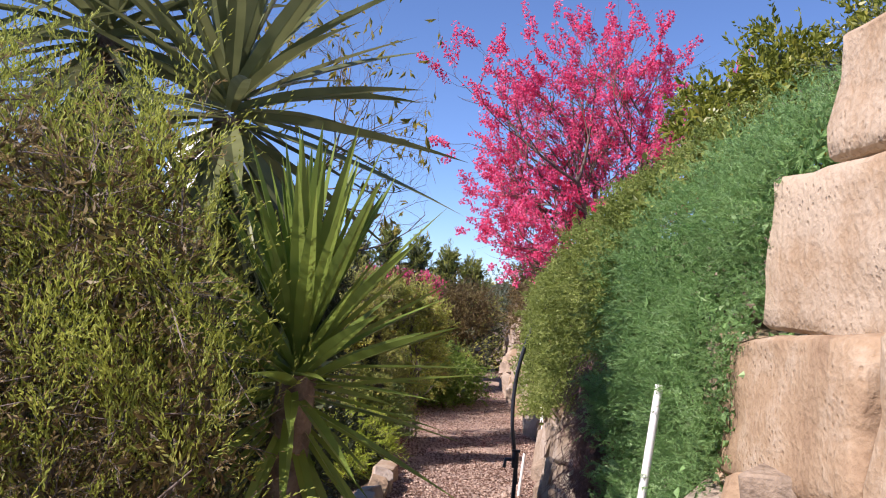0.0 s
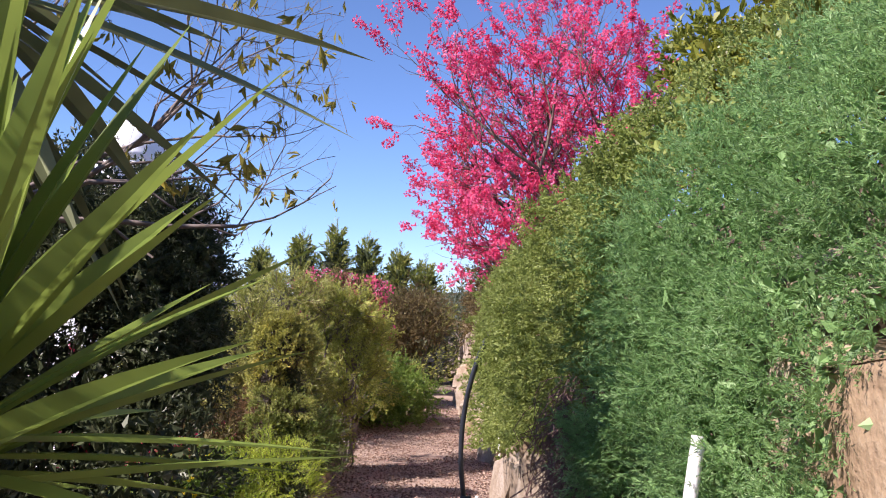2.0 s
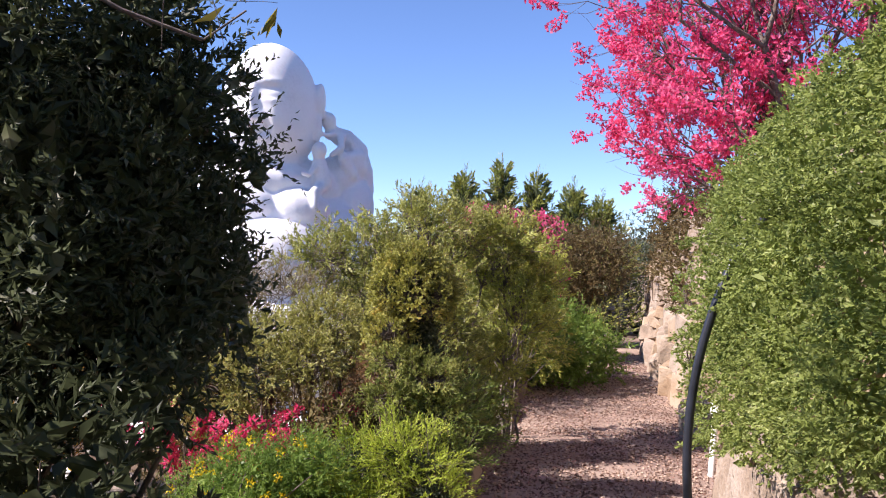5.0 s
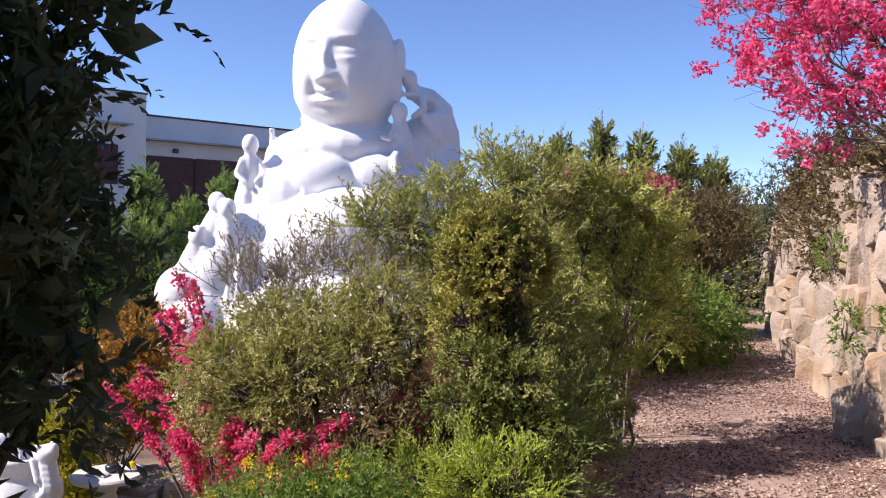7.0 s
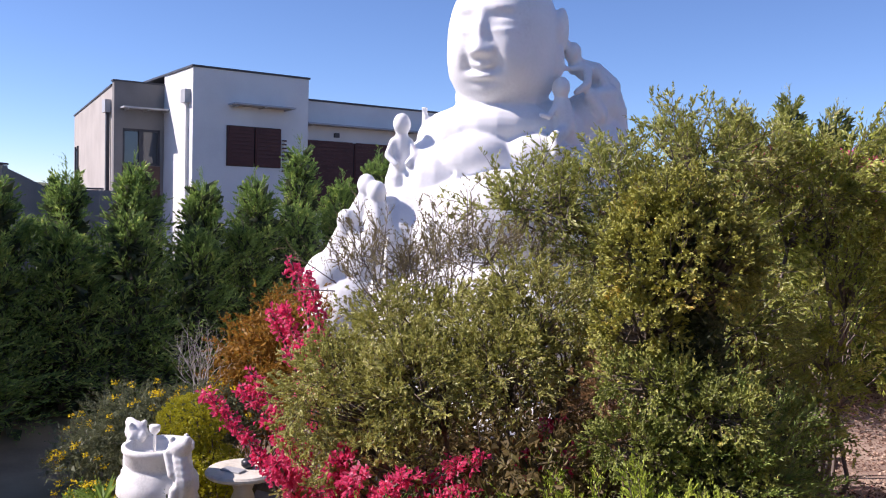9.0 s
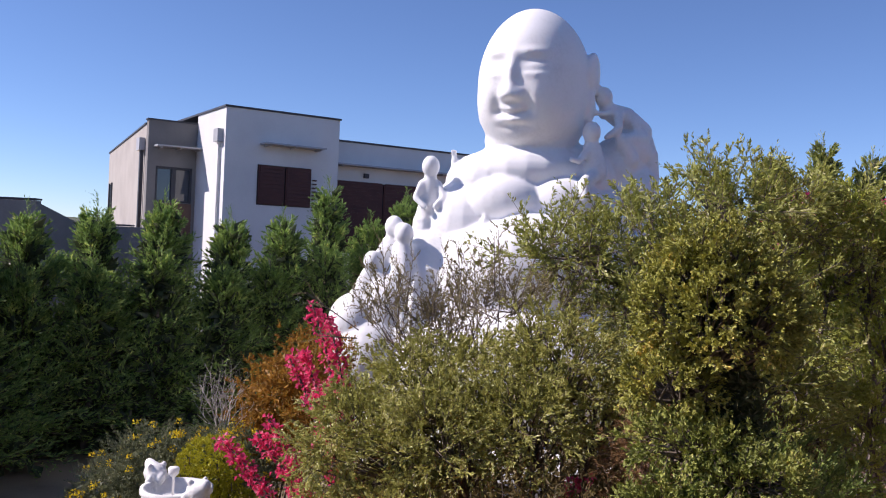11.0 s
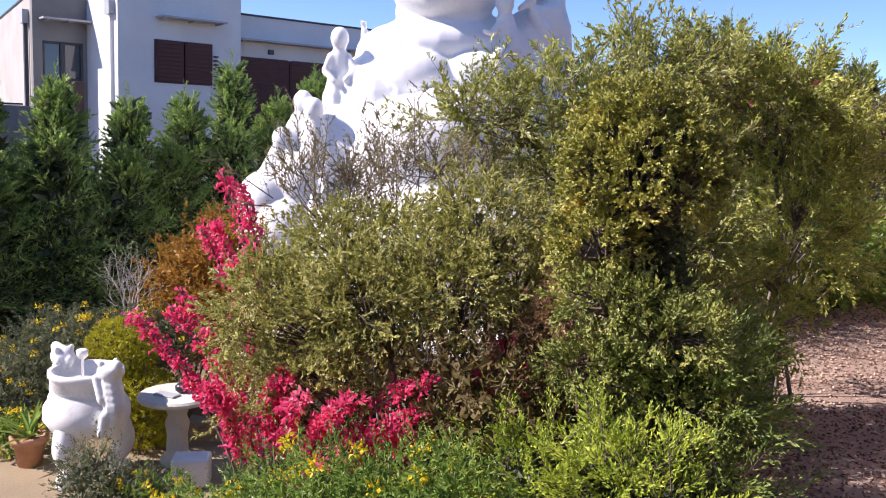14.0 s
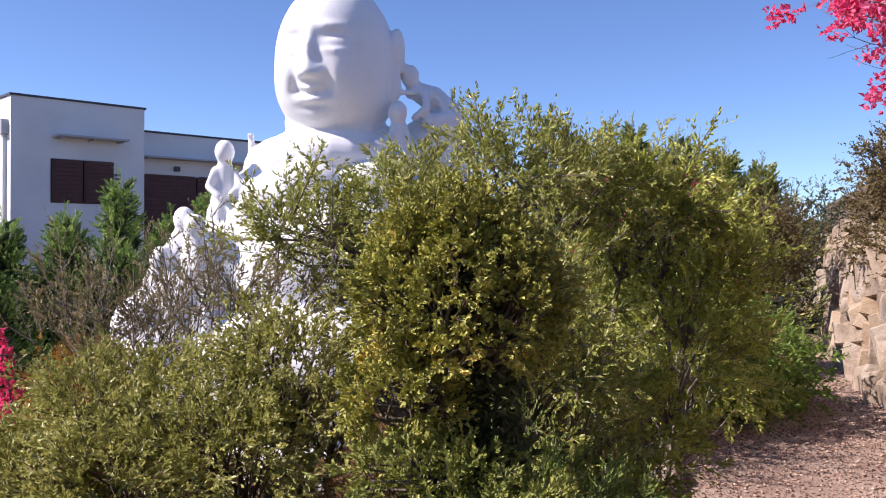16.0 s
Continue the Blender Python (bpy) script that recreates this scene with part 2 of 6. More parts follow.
def leaves(p, d, length, width, curl=0.15, roll=None):
    """Small folded leaves: a kite of four corners each, from p along d."""
    n = len(p)
    d = unit(d)
    side = unit(np.cross(d, RNG.normal(size=(n, 3)) if roll is None else roll))
    up = np.cross(side, d)
    length = np.broadcast_to(length, n)[:, None]
    width = np.broadcast_to(width, n)[:, None]
    mid = p + d * length * 0.5
    tip = p + d * length - up * length * curl
    v = np.stack([p, mid + side * width / 2 + up * width * 0.18, tip, mid - side * width / 2 + up * width * 0.18], 1)
    return v.reshape(-1, 3), np.arange(4 * n).reshape(-1, 4)


def sprigs(p, d, count, length, leaf, width, spread=0.9, curl=0.15, taper=0.5):
    """Leaves set along short shoots that start at p and go along d."""
    n = len(p)
    d = unit(d)
    s = (np.arange(count) + RNG.random((n, count))) / count
    length = np.broadcast_to(length, n)[:, None]
    bend = RNG.normal(size=(n, 3)) * 0.25
    at = p[:, None] + (d[:, None] + bend[:, None] * s[..., None]) * (s * length)[..., None]
    ld = d[:, None] + spread * unit(RNG.normal(size=(n, count, 3)))
    size = (1 - taper * s) * RNG.uniform(0.7, 1.25, (n, count))
    return leaves(at.reshape(-1, 3), ld.reshape(-1, 3), (leaf * size).ravel(), (width * size).ravel(), curl)


def merge(*vf):
    vs, fs, o = [], [], 0
    for v, f in vf:
        vs.append(v)
        fs.append(f + o)
        o += len(v)
    return np.concatenate(vs), np.concatenate(fs)


def tubes(segs, sides=5):
    """Round limbs from rows of (p0, p1, r0, r1)."""
    a = np.array([s[0] for s in segs], float)
    b = np.array([s[1] for s in segs], float)
    r0 = np.array([s[2] for s in segs], float)
    r1 = np.array([s[3] for s in segs], float)
    d = unit(b - a)
    ref = np.where(np.abs(d[:, 2:3]) > 0.9, [[1.0, 0, 0]], [[0, 0, 1.0]])
    u = unit(np.cross(d, ref))
    w = np.cross(d, u)
    ang = np.arange(sides) * 2 * np.pi / sides
    ring = np.cos(ang)[None, :, None] * u[:, None] + np.sin(ang)[None, :, None] * w[:, None]
    v = np.concatenate([a[:, None] + ring * r0[:, None, None], b[:, None] + ring * r1[:, None, None]], 1).reshape(-1, 3)
    i = np.arange(sides)
    q = np.stack([i, (i + 1) % sides, sides + (i + 1) % sides, sides + i], 1)
    f = (q[None] + (np.arange(len(segs)) * 2 * sides)[:, None, None]).reshape(-1, 4)
    return v, f


def pipe(points, radius, sides=8, grow=None):
    """One closed tube along the points."""
    p = np.array([tuple(q) for q in points], float)
    radii = np.array(grow or [radius] * len(p), float)
    d = unit(np.gradient(p, axis=0))
    ref = np.array([1.0, 0, 0]) if abs(d[:, 2]).mean() > 0.6 else np.array([0, 0, 1.0])
    u = unit(np.cross(d, ref))
    w = np.cross(d, u)
    ang = np.arange(sides) * 2 * np.pi / sides
    ring = np.cos(ang)[None, :, None] * u[:, None] + np.sin(ang)[None, :, None] * w[:, None]
    v = (p[:, None] + ring * radii[:, None, None]).reshape(-1, 3)
    i = np.arange(sides)
    q = np.stack([i, (i + 1) % sides, sides + (i + 1) % sides, sides + i], 1)
    f = (q[None] + (np.arange(len(p) - 1) * sides)[:, None, None]).reshape(-1, 4)
    return v, f


def curve_pts(ctrl, n=24):
    """A smooth line through the control points."""
    c = np.array(ctrl, float)
    out = []
    for i in range(len(c) - 1):
        p0, p1, p2, p3 = c[max(i - 1, 0)], c[i], c[i + 1], c[min(i + 2, len(c) - 1)]
        for s in np.linspace(0, 1, max(2, n // (len(c) - 1)), endpoint=False):
            out.append(0.5 * (2 * p1 + (p2 - p0) * s + (2 * p0 - 5 * p1 + 4 * p2 - p3) * s * s + (3 * p1 - p0 - 3 * p2 + p3) * s ** 3))
    return np.array(out + [c[-1]])


def grow(start, way, length, radius, levels, kids=3, rise=0.1, wild=0.35, ratio=0.68, steps=4, segs=None, tips=None, level=0, rng=None):
    """A limb that bends as it goes and forks into thinner ones. Fills segs and tips (place, way, level)."""
    p, d = Vector(start), Vector(way).normalized()
    for k in range(steps):
        d = (d + Vector(rng.normal(size=3)) * wild * 0.5 + Vector((0, 0, rise))).normalized()
        q = p + d * length / steps
        r0, r1 = radius * (1 - 0.5 * k / steps), radius * (1 - 0.5 * (k + 1) / steps)
        segs.append((p.copy(), q.copy(), r0, r1))
        tips.append((q.copy(), d.copy(), level))
        p = q
        if level < levels and k > 0:
            for _ in range(kids if k == steps - 1 else max(1, kids - 2)):
                side = d.cross(Vector(rng.normal(size=3))).normalized()
                grow(p, d * 0.75 + side * rng.uniform(0.5, 0.95), length * ratio * rng.uniform(0.7, 1.1), r1 * 0.65, levels, kids, rise, wild, ratio, steps, segs, tips, level + 1, rng)


def lobes_points(lobes, n, inner=0.5, rough=0.22, freq=1.6):
    """Places and outward ways within the outer shells of rounded lobes (cx, cy, cz, rx, ry, rz), with an uneven outline."""
    lobes = np.array(lobes, float)
    w = lobes[:, 3] * lobes[:, 4] + lobes[:, 4] * lobes[:, 5] + lobes[:, 3] * lobes[:, 5]
    k = RNG.choice(len(lobes), n * 2, p=w / w.sum())
    d = unit(RNG.normal(size=(n * 2, 3)))
    ph = k[:, None] * 1.7
    wob = np.sin(d * 5.1 * freq + ph).prod(1) + 0.6 * np.sin(d[:, [1, 2, 0]] * 9.3 * freq + ph).prod(1) + 0.5 * np.sin(d[:, [2, 0, 1]] * 15.7 * freq + ph).prod(1)
    s = (inner + (1 - inner) * RNG.random(n * 2) ** 0.6) * (1 + rough * wob)
    p = lobes[k, :3] + d * lobes[k, 3:] * s[:, None]
    q = (p[:, None] - lobes[None, :, :3]) / lobes[None, :, 3:]
    deep = (np.linalg.norm(q, axis=2) < inner * 0.95).any(1)
    keep = np.where(~deep)[0][:n]
    nrm = unit(d / lobes[k, 3:])
    return p[keep], nrm[keep]


def stems_to(base, targets, radius, rng, sag=0.15):
    """Thin stems from the base to places in the crown."""
    segs = []
    b = Vector(base)
    for t in targets:
        t = Vector(t)
        m1 = b.lerp(t, 0.35) + Vector(rng.normal(size=3)) * 0.05 + Vector((0, 0, sag * 0.3))
        m2 = b.lerp(t, 0.7) + Vector(rng.normal(size=3)) * 0.06
        segs += [(b, m1, radius, radius * 0.75), (m1, m2, radius * 0.75, radius * 0.5), (m2, t, radius * 0.5, radius * 0.2)]
    return segs


def leaf_count(lobes, lai, leaf, width, count):
    """How many shoots cover the lobes lai times over with leaves."""
    q = np.array(lobes, float)[:, 3:]
    area = 4 * np.pi * ((q[:, 0] * q[:, 1]) ** 1.6 + (q[:, 0] * q[:, 2]) ** 1.6 + (q[:, 1] * q[:, 2]) ** 1.6)
    area = ((area / (4 * np.pi) / 3) ** (1 / 1.6) * 4 * np.pi).sum() * 0.62
    return max(60, int(lai * area / (count * leaf * width * 0.42)))


def clumps(lobes, k, seed):
    """Breaks each lobe up into k smaller tufts with gaps between them."""
    r = np.random.default_rng(seed + 100)
    out = []
    for cx, cy, cz, rx, ry, rz in lobes:
        out.append((cx, cy, cz, rx * 0.5, ry * 0.5, rz * 0.5))
        for j in range(k):
            h = 1 - 2 * (j + 0.5) / k
            a = j * 2.39996 + r.uniform(-0.4, 0.4)
            w = math.sqrt(max(0, 1 - h * h))
            f = r.uniform(0.62, 0.9)
            q = r.uniform(0.26, 0.42)
            out.append((cx + rx * f * w * math.cos(a), cy + ry * f * w * math.sin(a), cz + rz * f * h, rx * q, ry * q, rz * q * 0.85))
    return out


def joined(name, me, parent, label=""):
    """A joined mass of pieces too small to pick apart."""
    return tagged(attach(name, me, parent, label), kind="stuff")


def shrub(name, at, lobes, material, label, category="shrub", lai=2.4, count=14, shoot=0.14, leaf=0.018, width=0.007, up=0.35, wild=0.6, spread=0.9, inner=0.5, clump=0,
          rough=0.22, stems=14, bark=None, group="", radius=0.012, droop=0.0, seed=1, freq=1.6, core=0.78):
    """A shrub: stems, an inner mass and a crown of leafy shoots in uneven lobes, given in metres from its base."""
    ob = thing(name, at, label, category, group)
    if clump:
        lobes = clumps(lobes, clump, seed)
    leaf, width = leaf * 1.22, width * 1.22
    n = leaf_count(lobes, lai * 0.5, leaf, width, count)
    p, d = lobes_points(lobes, n, inner, rough, freq)
    way = d + wild * RNG.normal(size=d.shape) + np.array([0, 0, up - droop])
    joined("crown", mesh_of("crown", *sprigs(p, way, count, RNG.uniform(0.6, 1.3, len(p)) * shoot, leaf, width, spread), material), ob)
    if core:
        big = min(0.09, leaf * 1.7)
        m = leaf_count(lobes, 0.5, big, big * 0.55, 1)
        q, e = lobes_points([(a, b, c, f * core, g * core, h * core) for a, b, c, f, g, h in lobes], m, 0.3, rough, freq)
        joined("inner_foliage", mesh_of("inner_foliage", *leaves(q, RNG.normal(size=q.shape), RNG.uniform(0.7, 1.3, len(q)) * big, RNG.uniform(0.35, 0.75, len(q)) * big), material), ob)
    if stems:
        rng = np.random.default_rng(seed)
        pick = p[rng.choice(len(p), stems)]
        joined("branchwork", mesh_of("branchwork", *tubes(stems_to((0, 0, -0.05), pick, radius, rng)), bark or M_BARK, True), ob)
    return ob


def sprays(p, d, length, twigs, count, leaf, width, spread=0.55, open_by=0.75, flat=False, sag=0.0):
    """Forked leafy sprays that start at p and go along d: their leaves, and their twigs as rows for tubes()."""
    n = len(p)
    d = unit(d)
    length = np.broadcast_to(length, n)
    s = (np.arange(twigs) + RNG.random((n, twigs))) / twigs
    drop = np.array([0, 0, -sag])
    start = p[:, None] + d[:, None] * (length[:, None] * s)[..., None] + drop * (length[:, None] * s * s)[..., None]
    if flat:
        side = unit(np.cross(d, np.array([0, 0, 1.0]) + 0.45 * RNG.normal(size=(n, 3))))
        side = side[:, None] * np.where(np.arange(twigs) % 2, 1.0, -1.0)[None, :, None] + 0.18 * RNG.normal(size=(n, twigs, 3))
    else:
        side = unit(np.cross(d[:, None], RNG.normal(size=(n, twigs, 3))))
    way = unit(d[:, None] * 0.85 + side * open_by + drop * 0.5)
    reach = length[:, None] * (0.62 - 0.4 * s) * RNG.uniform(0.7, 1.25, (n, twigs))
    green = sprigs(start.reshape(-1, 3), way.reshape(-1, 3), count, reach.ravel(), leaf, width, spread, 0.12, 0.35)
    thick = np.clip(length * 0.012, 0.0015, 0.008)
    wood = [(a, a + b * c + drop * c, r, r * 0.35) for a, b, c, r in zip(p, d, length, thick)]
    ends = start + way * reach[..., None] * 0.8
    wood += [(a, b, r * 0.5, r * 0.2) for ga, gb, r in zip(start, ends, thick) for a, b in zip(ga[::3], gb[::3])]
    return green, wood


def spray_shrub(name, at, lobes, material, label, category="shrub", length=0.25, twigs=8, count=14, leaf=0.022, width=0.007, up=0.3, wild=0.35, spread=0.6, low=-0.55,
                bark=None, limb_r=0.014, inner=None, group="", seed=1, open_by=0.75, flat=False, sag=0.0, near=0.35, far=0.8):
    """A shrub of forked limbs that end in leafy sprays; lobes are rows of (x, y, z, rx, ry, rz, sprays) from its base."""
    ob = thing(name, at, label, category, group)
    r = np.random.default_rng(seed)
    leafy, wood, dark = [], [], []
    for cx, cy, cz, rx, ry, rz, n in lobes:
        d = unit(r.normal(size=(n * 3, 3)))
        d = d[d[:, 2] > low][:n]
        q = r.uniform(near, far, (len(d), 1)) * (1 + 0.25 * np.sin(d[:, :1] * 7 + cx * 9) * np.sin(d[:, 1:2] * 8 + cz * 5))
        c, size = np.array([cx, cy, cz]), np.array([rx, ry, rz])
        p = c + d * size * q
        way = unit(d / size) + wild * r.normal(size=d.shape) + [0, 0, up]
        g, w = sprays(p, way, length * r.uniform(0.55, 1.3, len(p)), twigs, count, leaf, width, spread, open_by, flat, sag)
        leafy.append(g)
        wood += w
        foot = Vector((cx * 0.15, cy * 0.15, -0.05))
        fork = Vector((cx * 0.75, cy * 0.75, cz - rz * 0.9))
        mid = foot.lerp(fork, 0.5) + Vector(r.normal(size=3)) * 0.06
        wood += [(foot, mid, limb_r, limb_r * 0.8), (mid, fork, limb_r * 0.8, limb_r * 0.65)]
        for k in range(0, len(p), 4):
            knee = fork.lerp(Vector(p[k]), 0.55) + Vector(r.normal(size=3)) * 0.03
            wood += [(fork, knee, limb_r * 0.5, limb_r * 0.35), (knee, Vector(p[k]), limb_r * 0.35, limb_r * 0.15)]
        if inner:
            m = int(n * 12)
            e = unit(r.normal(size=(m, 3))) * r.random((m, 1)) ** 0.4 * 0.62
            dark.append(leaves(c + e * size, r.normal(size=(m, 3)), leaf * 1.8, width * 2.2))
    joined("crown", mesh_of("crown", *merge(*leafy), material), ob)
    if dark:
        # inner leaves take the dark colour given, which paints the depth of shade
        joined("inner_foliage", mesh_of("inner_foliage", *merge(*dark), inner), ob, "dry brown or shade-dark inner foliage")
    joined("branchwork", mesh_of("branchwork", *tubes(wood, 3), bark or M_BARK, True), ob)
    return ob


def blooms(p, size, petals, petal):
    """Blossom clusters: petals heaped round each place."""
    n = len(p)
    off = unit(RNG.normal(size=(n, petals, 3))) * (RNG.random((n, petals, 1)) ** 0.5) * np.broadcast_to(size, n)[:, None, None]
    q = (p[:, None] + off).reshape(-1, 3)
    return leaves(q, off.reshape(-1, 3) + 0.01 * RNG.normal(size=q.shape), petal * RNG.uniform(0.7, 1.3, len(q)), petal * RNG.uniform(0.6, 1.1, len(q)), 0.3)


# ---- the ground ----
def path_z(y):
    return -0.037 * min(max(y, -5.0), 13.5)


def wall_x(y):
    """Where the foot of the boulder wall stands."""
    s = min(max((y - 7.5) / 4.0, 0), 1)
    return 1.12 + 0.66 * s * s * (3 - 2 * s) + max(0, y - 20) * 0.08


COURT = -2.25


def ground_z(x, y):
    pz = path_z(y)
    if x < -0.5:
        s = min((-0.5 - x) / 4.2, 1)
        z = pz + (COURT - pz) * (s ** 0.9)
        if y > 26:
            z += (pz - z) * min((y - 26) / 10, 1) * (1 if x > -4 else 0)
        return z
    return pz


xs = [-3000, -600, -150, -60, -40, -30, -24, -18, -14, -11, -9, -7.5, -6.5, -5.5, -4.7, -4, -3.4, -2.8, -2.2, -1.7, -1.3, -0.9, -0.5, -0.2, 0.1, 0.4, 0.7, 1.0]
ys = [-3000, -500, -100, -30, -12, -6] + list(np.arange(-4, 36.1, 0.8)) + [40, 48, 60, 80, 150, 500, 3000]
cols = len(xs) + 6
gv, gf = [], []
for y in ys:
    for x in xs:
        zz = ground_z(x, y)
        if x > -60 and -30 < y < 60:
            zz += 0.03 * noise.noise(Vector((x * 1.3, y * 1.3, 0))) * (0.35 if x > -0.6 else 1)
        gv.append((x, y, zz))
    w, pz = wall_x(y), path_z(y)
    top = 2.15 + 0.02 * y if -30 < y < 60 else 0.0
    gv += [(w + 0.25, y, pz), (w + 0.55, y, pz + 0.2 if top else 0), (w + 0.75, y, top - 0.15 if top else 0), (w + 2.0, y, top + 0.1 if top else 0), (40, y, top + 1.2 if top else 0), (3000, y, 0)]
for j in range(len(ys) - 1):
    for i in range(cols - 1):
        a = j * cols + i
        gf.append((a, a + 1, a + cols + 1, a + cols))
tagged(attach("ground", mesh_of("ground", gv, gf, M_SOIL, True), None), "brown garden soil on a terraced slope", "ground", kind="structure")

# the gravel path, a sheet on the ground between kerb and wall
pv, pf = [], []
yy = np.arange(-4, 34.01, 0.4)
for y in yy:
    l, r = -0.42 + 0.06 * math.sin(y * 0.9), wall_x(y) + 0.15
    for k in range(7):
        x = l + (r - l) * k / 6
        pv.append((x, y, path_z(y) + 0.035 + 0.02 * noise.noise(Vector((x * 2, y * 2, 3)))))
for j in range(len(yy) - 1):
    for k in range(6):
        a = j * 7 + k
        pf.append((a, a + 1, a + 8, a + 7))
tagged(attach("path", mesh_of("path", pv, pf, M_PATH, True), None), "pinkish gravel garden path strewn with bark and leaves", "path", kind="structure")

# paved court below, a sheet on the ground
bm = box_bm((-16, 9.5, COURT - 0.1), (-4.9, 16.5, COURT + 0.05), 0.02)
tagged(part("court_floor", bm, M_PAVING, None), "bare sandy court floor in front of the hedge", "court", kind="structure")

# stones and dead leaves on the path
n = 42000
cx, cy = RNG.random(n), 5.5 + 16 * RNG.random(n) ** 1.6
wx = np.array([wall_x(y) for y in cy])
px = -0.4 + cx * (wx + 0.4)
pz = np.array([path_z(y) for y in cy]) + 0.04
base = np.stack([px, cy, pz], 1)
dirs = RNG.normal(size=(n, 3)) * [1, 1, 0.25]
v, f = leaves(base, dirs, RNG.uniform(0.012, 0.038, n), RNG.uniform(0.006, 0.019, n), 0.2)
tagged(attach("leaf_litter", mesh_of("leaf_litter", v, f, M_LITTER), None), "brown bark chips and dead leaves on gravel", "leaf litter", kind="stuff")
n = 7000
cx, cy = RNG.random(n), 4.5 + 16 * RNG.random(n) ** 1.5
px = -0.42 + cx * (np.array([wall_x(y) for y in cy]) + 0.42)
ctr = np.stack([px, cy, np.array([path_z(y) for y in cy]) + 0.042], 1)
oct6 = np.array([(1, 0, 0), (0, 1, 0), (-1, 0, 0), (0, -1, 0), (0, 0, 0.7), (0, 0, -0.7)])
of = np.array([(0, 1, 4), (1, 2, 4), (2, 3, 4), (3, 0, 4), (1, 0, 5), (2, 1, 5), (3, 2, 5), (0, 3, 5)])
v = (ctr[:, None] + oct6[None] * RNG.uniform(0.007, 0.02, (n, 1, 1)) * RNG.uniform(0.6, 1.3, (n, 6, 1))).reshape(-1, 3)
f = (of[None] + (np.arange(n) * 6)[:, None, None]).reshape(-1, 3)
tagged(attach("gravel", mesh_of("gravel", v, f, M_CHIP), None), "loose pinkish gravel chips on the path", "gravel", kind="stuff")


# ---- the boulder wall ----
def boulder_mesh(name, seed, material, cuts=9, near=0.40, far=0.56, fine=False):
    """A split boulder about one metre across: a block with its corners broken off, edges worn."""
    r = random.Random(seed)
    bm = bmesh.new()
    bmesh.ops.create_cube(bm, size=1)
    for _ in range(cuts):
        n = Vector((r.uniform(-1, 1), r.uniform(-1, 1), r.uniform(-1, 1))).normalized()
        d = r.uniform(near, far) * (abs(n.x) + abs(n.y) + abs(n.z)) ** 0.8
        bmesh.ops.bisect_plane(bm, geom=bm.verts[:] + bm.edges[:] + bm.faces[:], plane_co=n * d, plane_no=n, clear_outer=True)
        bmesh.ops.holes_fill(bm, edges=[e for e in bm.edges if e.is_boundary])
    bmesh.ops.bevel(bm, geom=bm.edges[:], offset=0.035, segments=1, affect="EDGES", profile=0.5)
    bmesh.ops.triangulate(bm, faces=bm.faces[:])
    if fine:
        for _ in range(3):
            long = [e for e in bm.edges if e.calc_length() > 0.07]
            bmesh.ops.subdivide_edges(bm, edges=long, cuts=1)
            bmesh.ops.triangulate(bm, faces=[f for f in bm.faces if len(f.verts) > 3])
    off = Vector((seed * 7.3, seed * 3.1, seed * 1.7))
    for v in bm.verts:
        c = v.co.copy()
        v.co += c.normalized() * ((0.05 * noise.noise(c * 3 + off) + 0.014 * noise.noise(c * 8 + off)) if fine else 0.06 * noise.noise(c * 3 + off))
    me = bpy.data.meshes.new(name)
    bm.to_mesh(me)
    bm.free()
    me.polygons.foreach_set("use_smooth", np.full(len(me.polygons), fine))
    me.materials.append(material)
    return me


wall = tagged(new("retaining_wall"), "dry-stacked retaining wall of warm beige boulders", "retaining wall", kind="structure")
BIG = [boulder_mesh("stone", s, M_STONE, 7, 0.46, 0.6, True) for s in (1, 2, 3)]
MID = [boulder_mesh("stone", s, M_STONE2, 9, 0.42, 0.58) for s in (4, 5, 6, 7, 8, 9)]
WARM = [boulder_mesh("stone", s, M_STONE) for s in (14, 15, 16)]


def stone(me, x, y, z, sx, sy, sz, rx=0, ry=0, rz=0):
    ob = attach("stone", me, wall)
    ob.matrix_local = pose(x, y, z, rx, ry, rz) @ Matrix.Diagonal((sx, sy, sz, 1))
    return ob


# large squared boulders beside the start
for k, (y, z, sy, sz, x, ry, rx) in enumerate([(3.22, 1.16, 1.46, 0.56, 1.55, 2, -4), (1.75, 1.15, 1.4, 0.6, 1.52, 0, 4), (2.82, 1.76, 1.32, 0.6, 1.6, -2, 3), (1.45, 1.75, 1.4, 0.66, 1.6, 3, -3),
                                           (2.5, 2.28, 1.22, 0.46, 1.66, 3, 3), (1.2, 2.4, 1.4, 0.55, 1.7, -3, -2), (-0.2, 1.2, 1.3, 1.0, 1.55, 0, 0), (-0.3, 2.1, 1.4, 0.8, 1.6, 3, 0),
                                           (0.0, 0.35, 1.5, 0.75, 1.5, 0, 2), (-1.7, 0.8, 1.4, 1.4, 1.55, 0, 0), (-1.7, 1.9, 1.4, 0.9, 1.6, 0, 0)]):
    stone(BIG[k % 3], x, y, z, 0.62, sy, sz, rx, ry, (k * 37) % 7 - 3)
rs = random.Random(5)
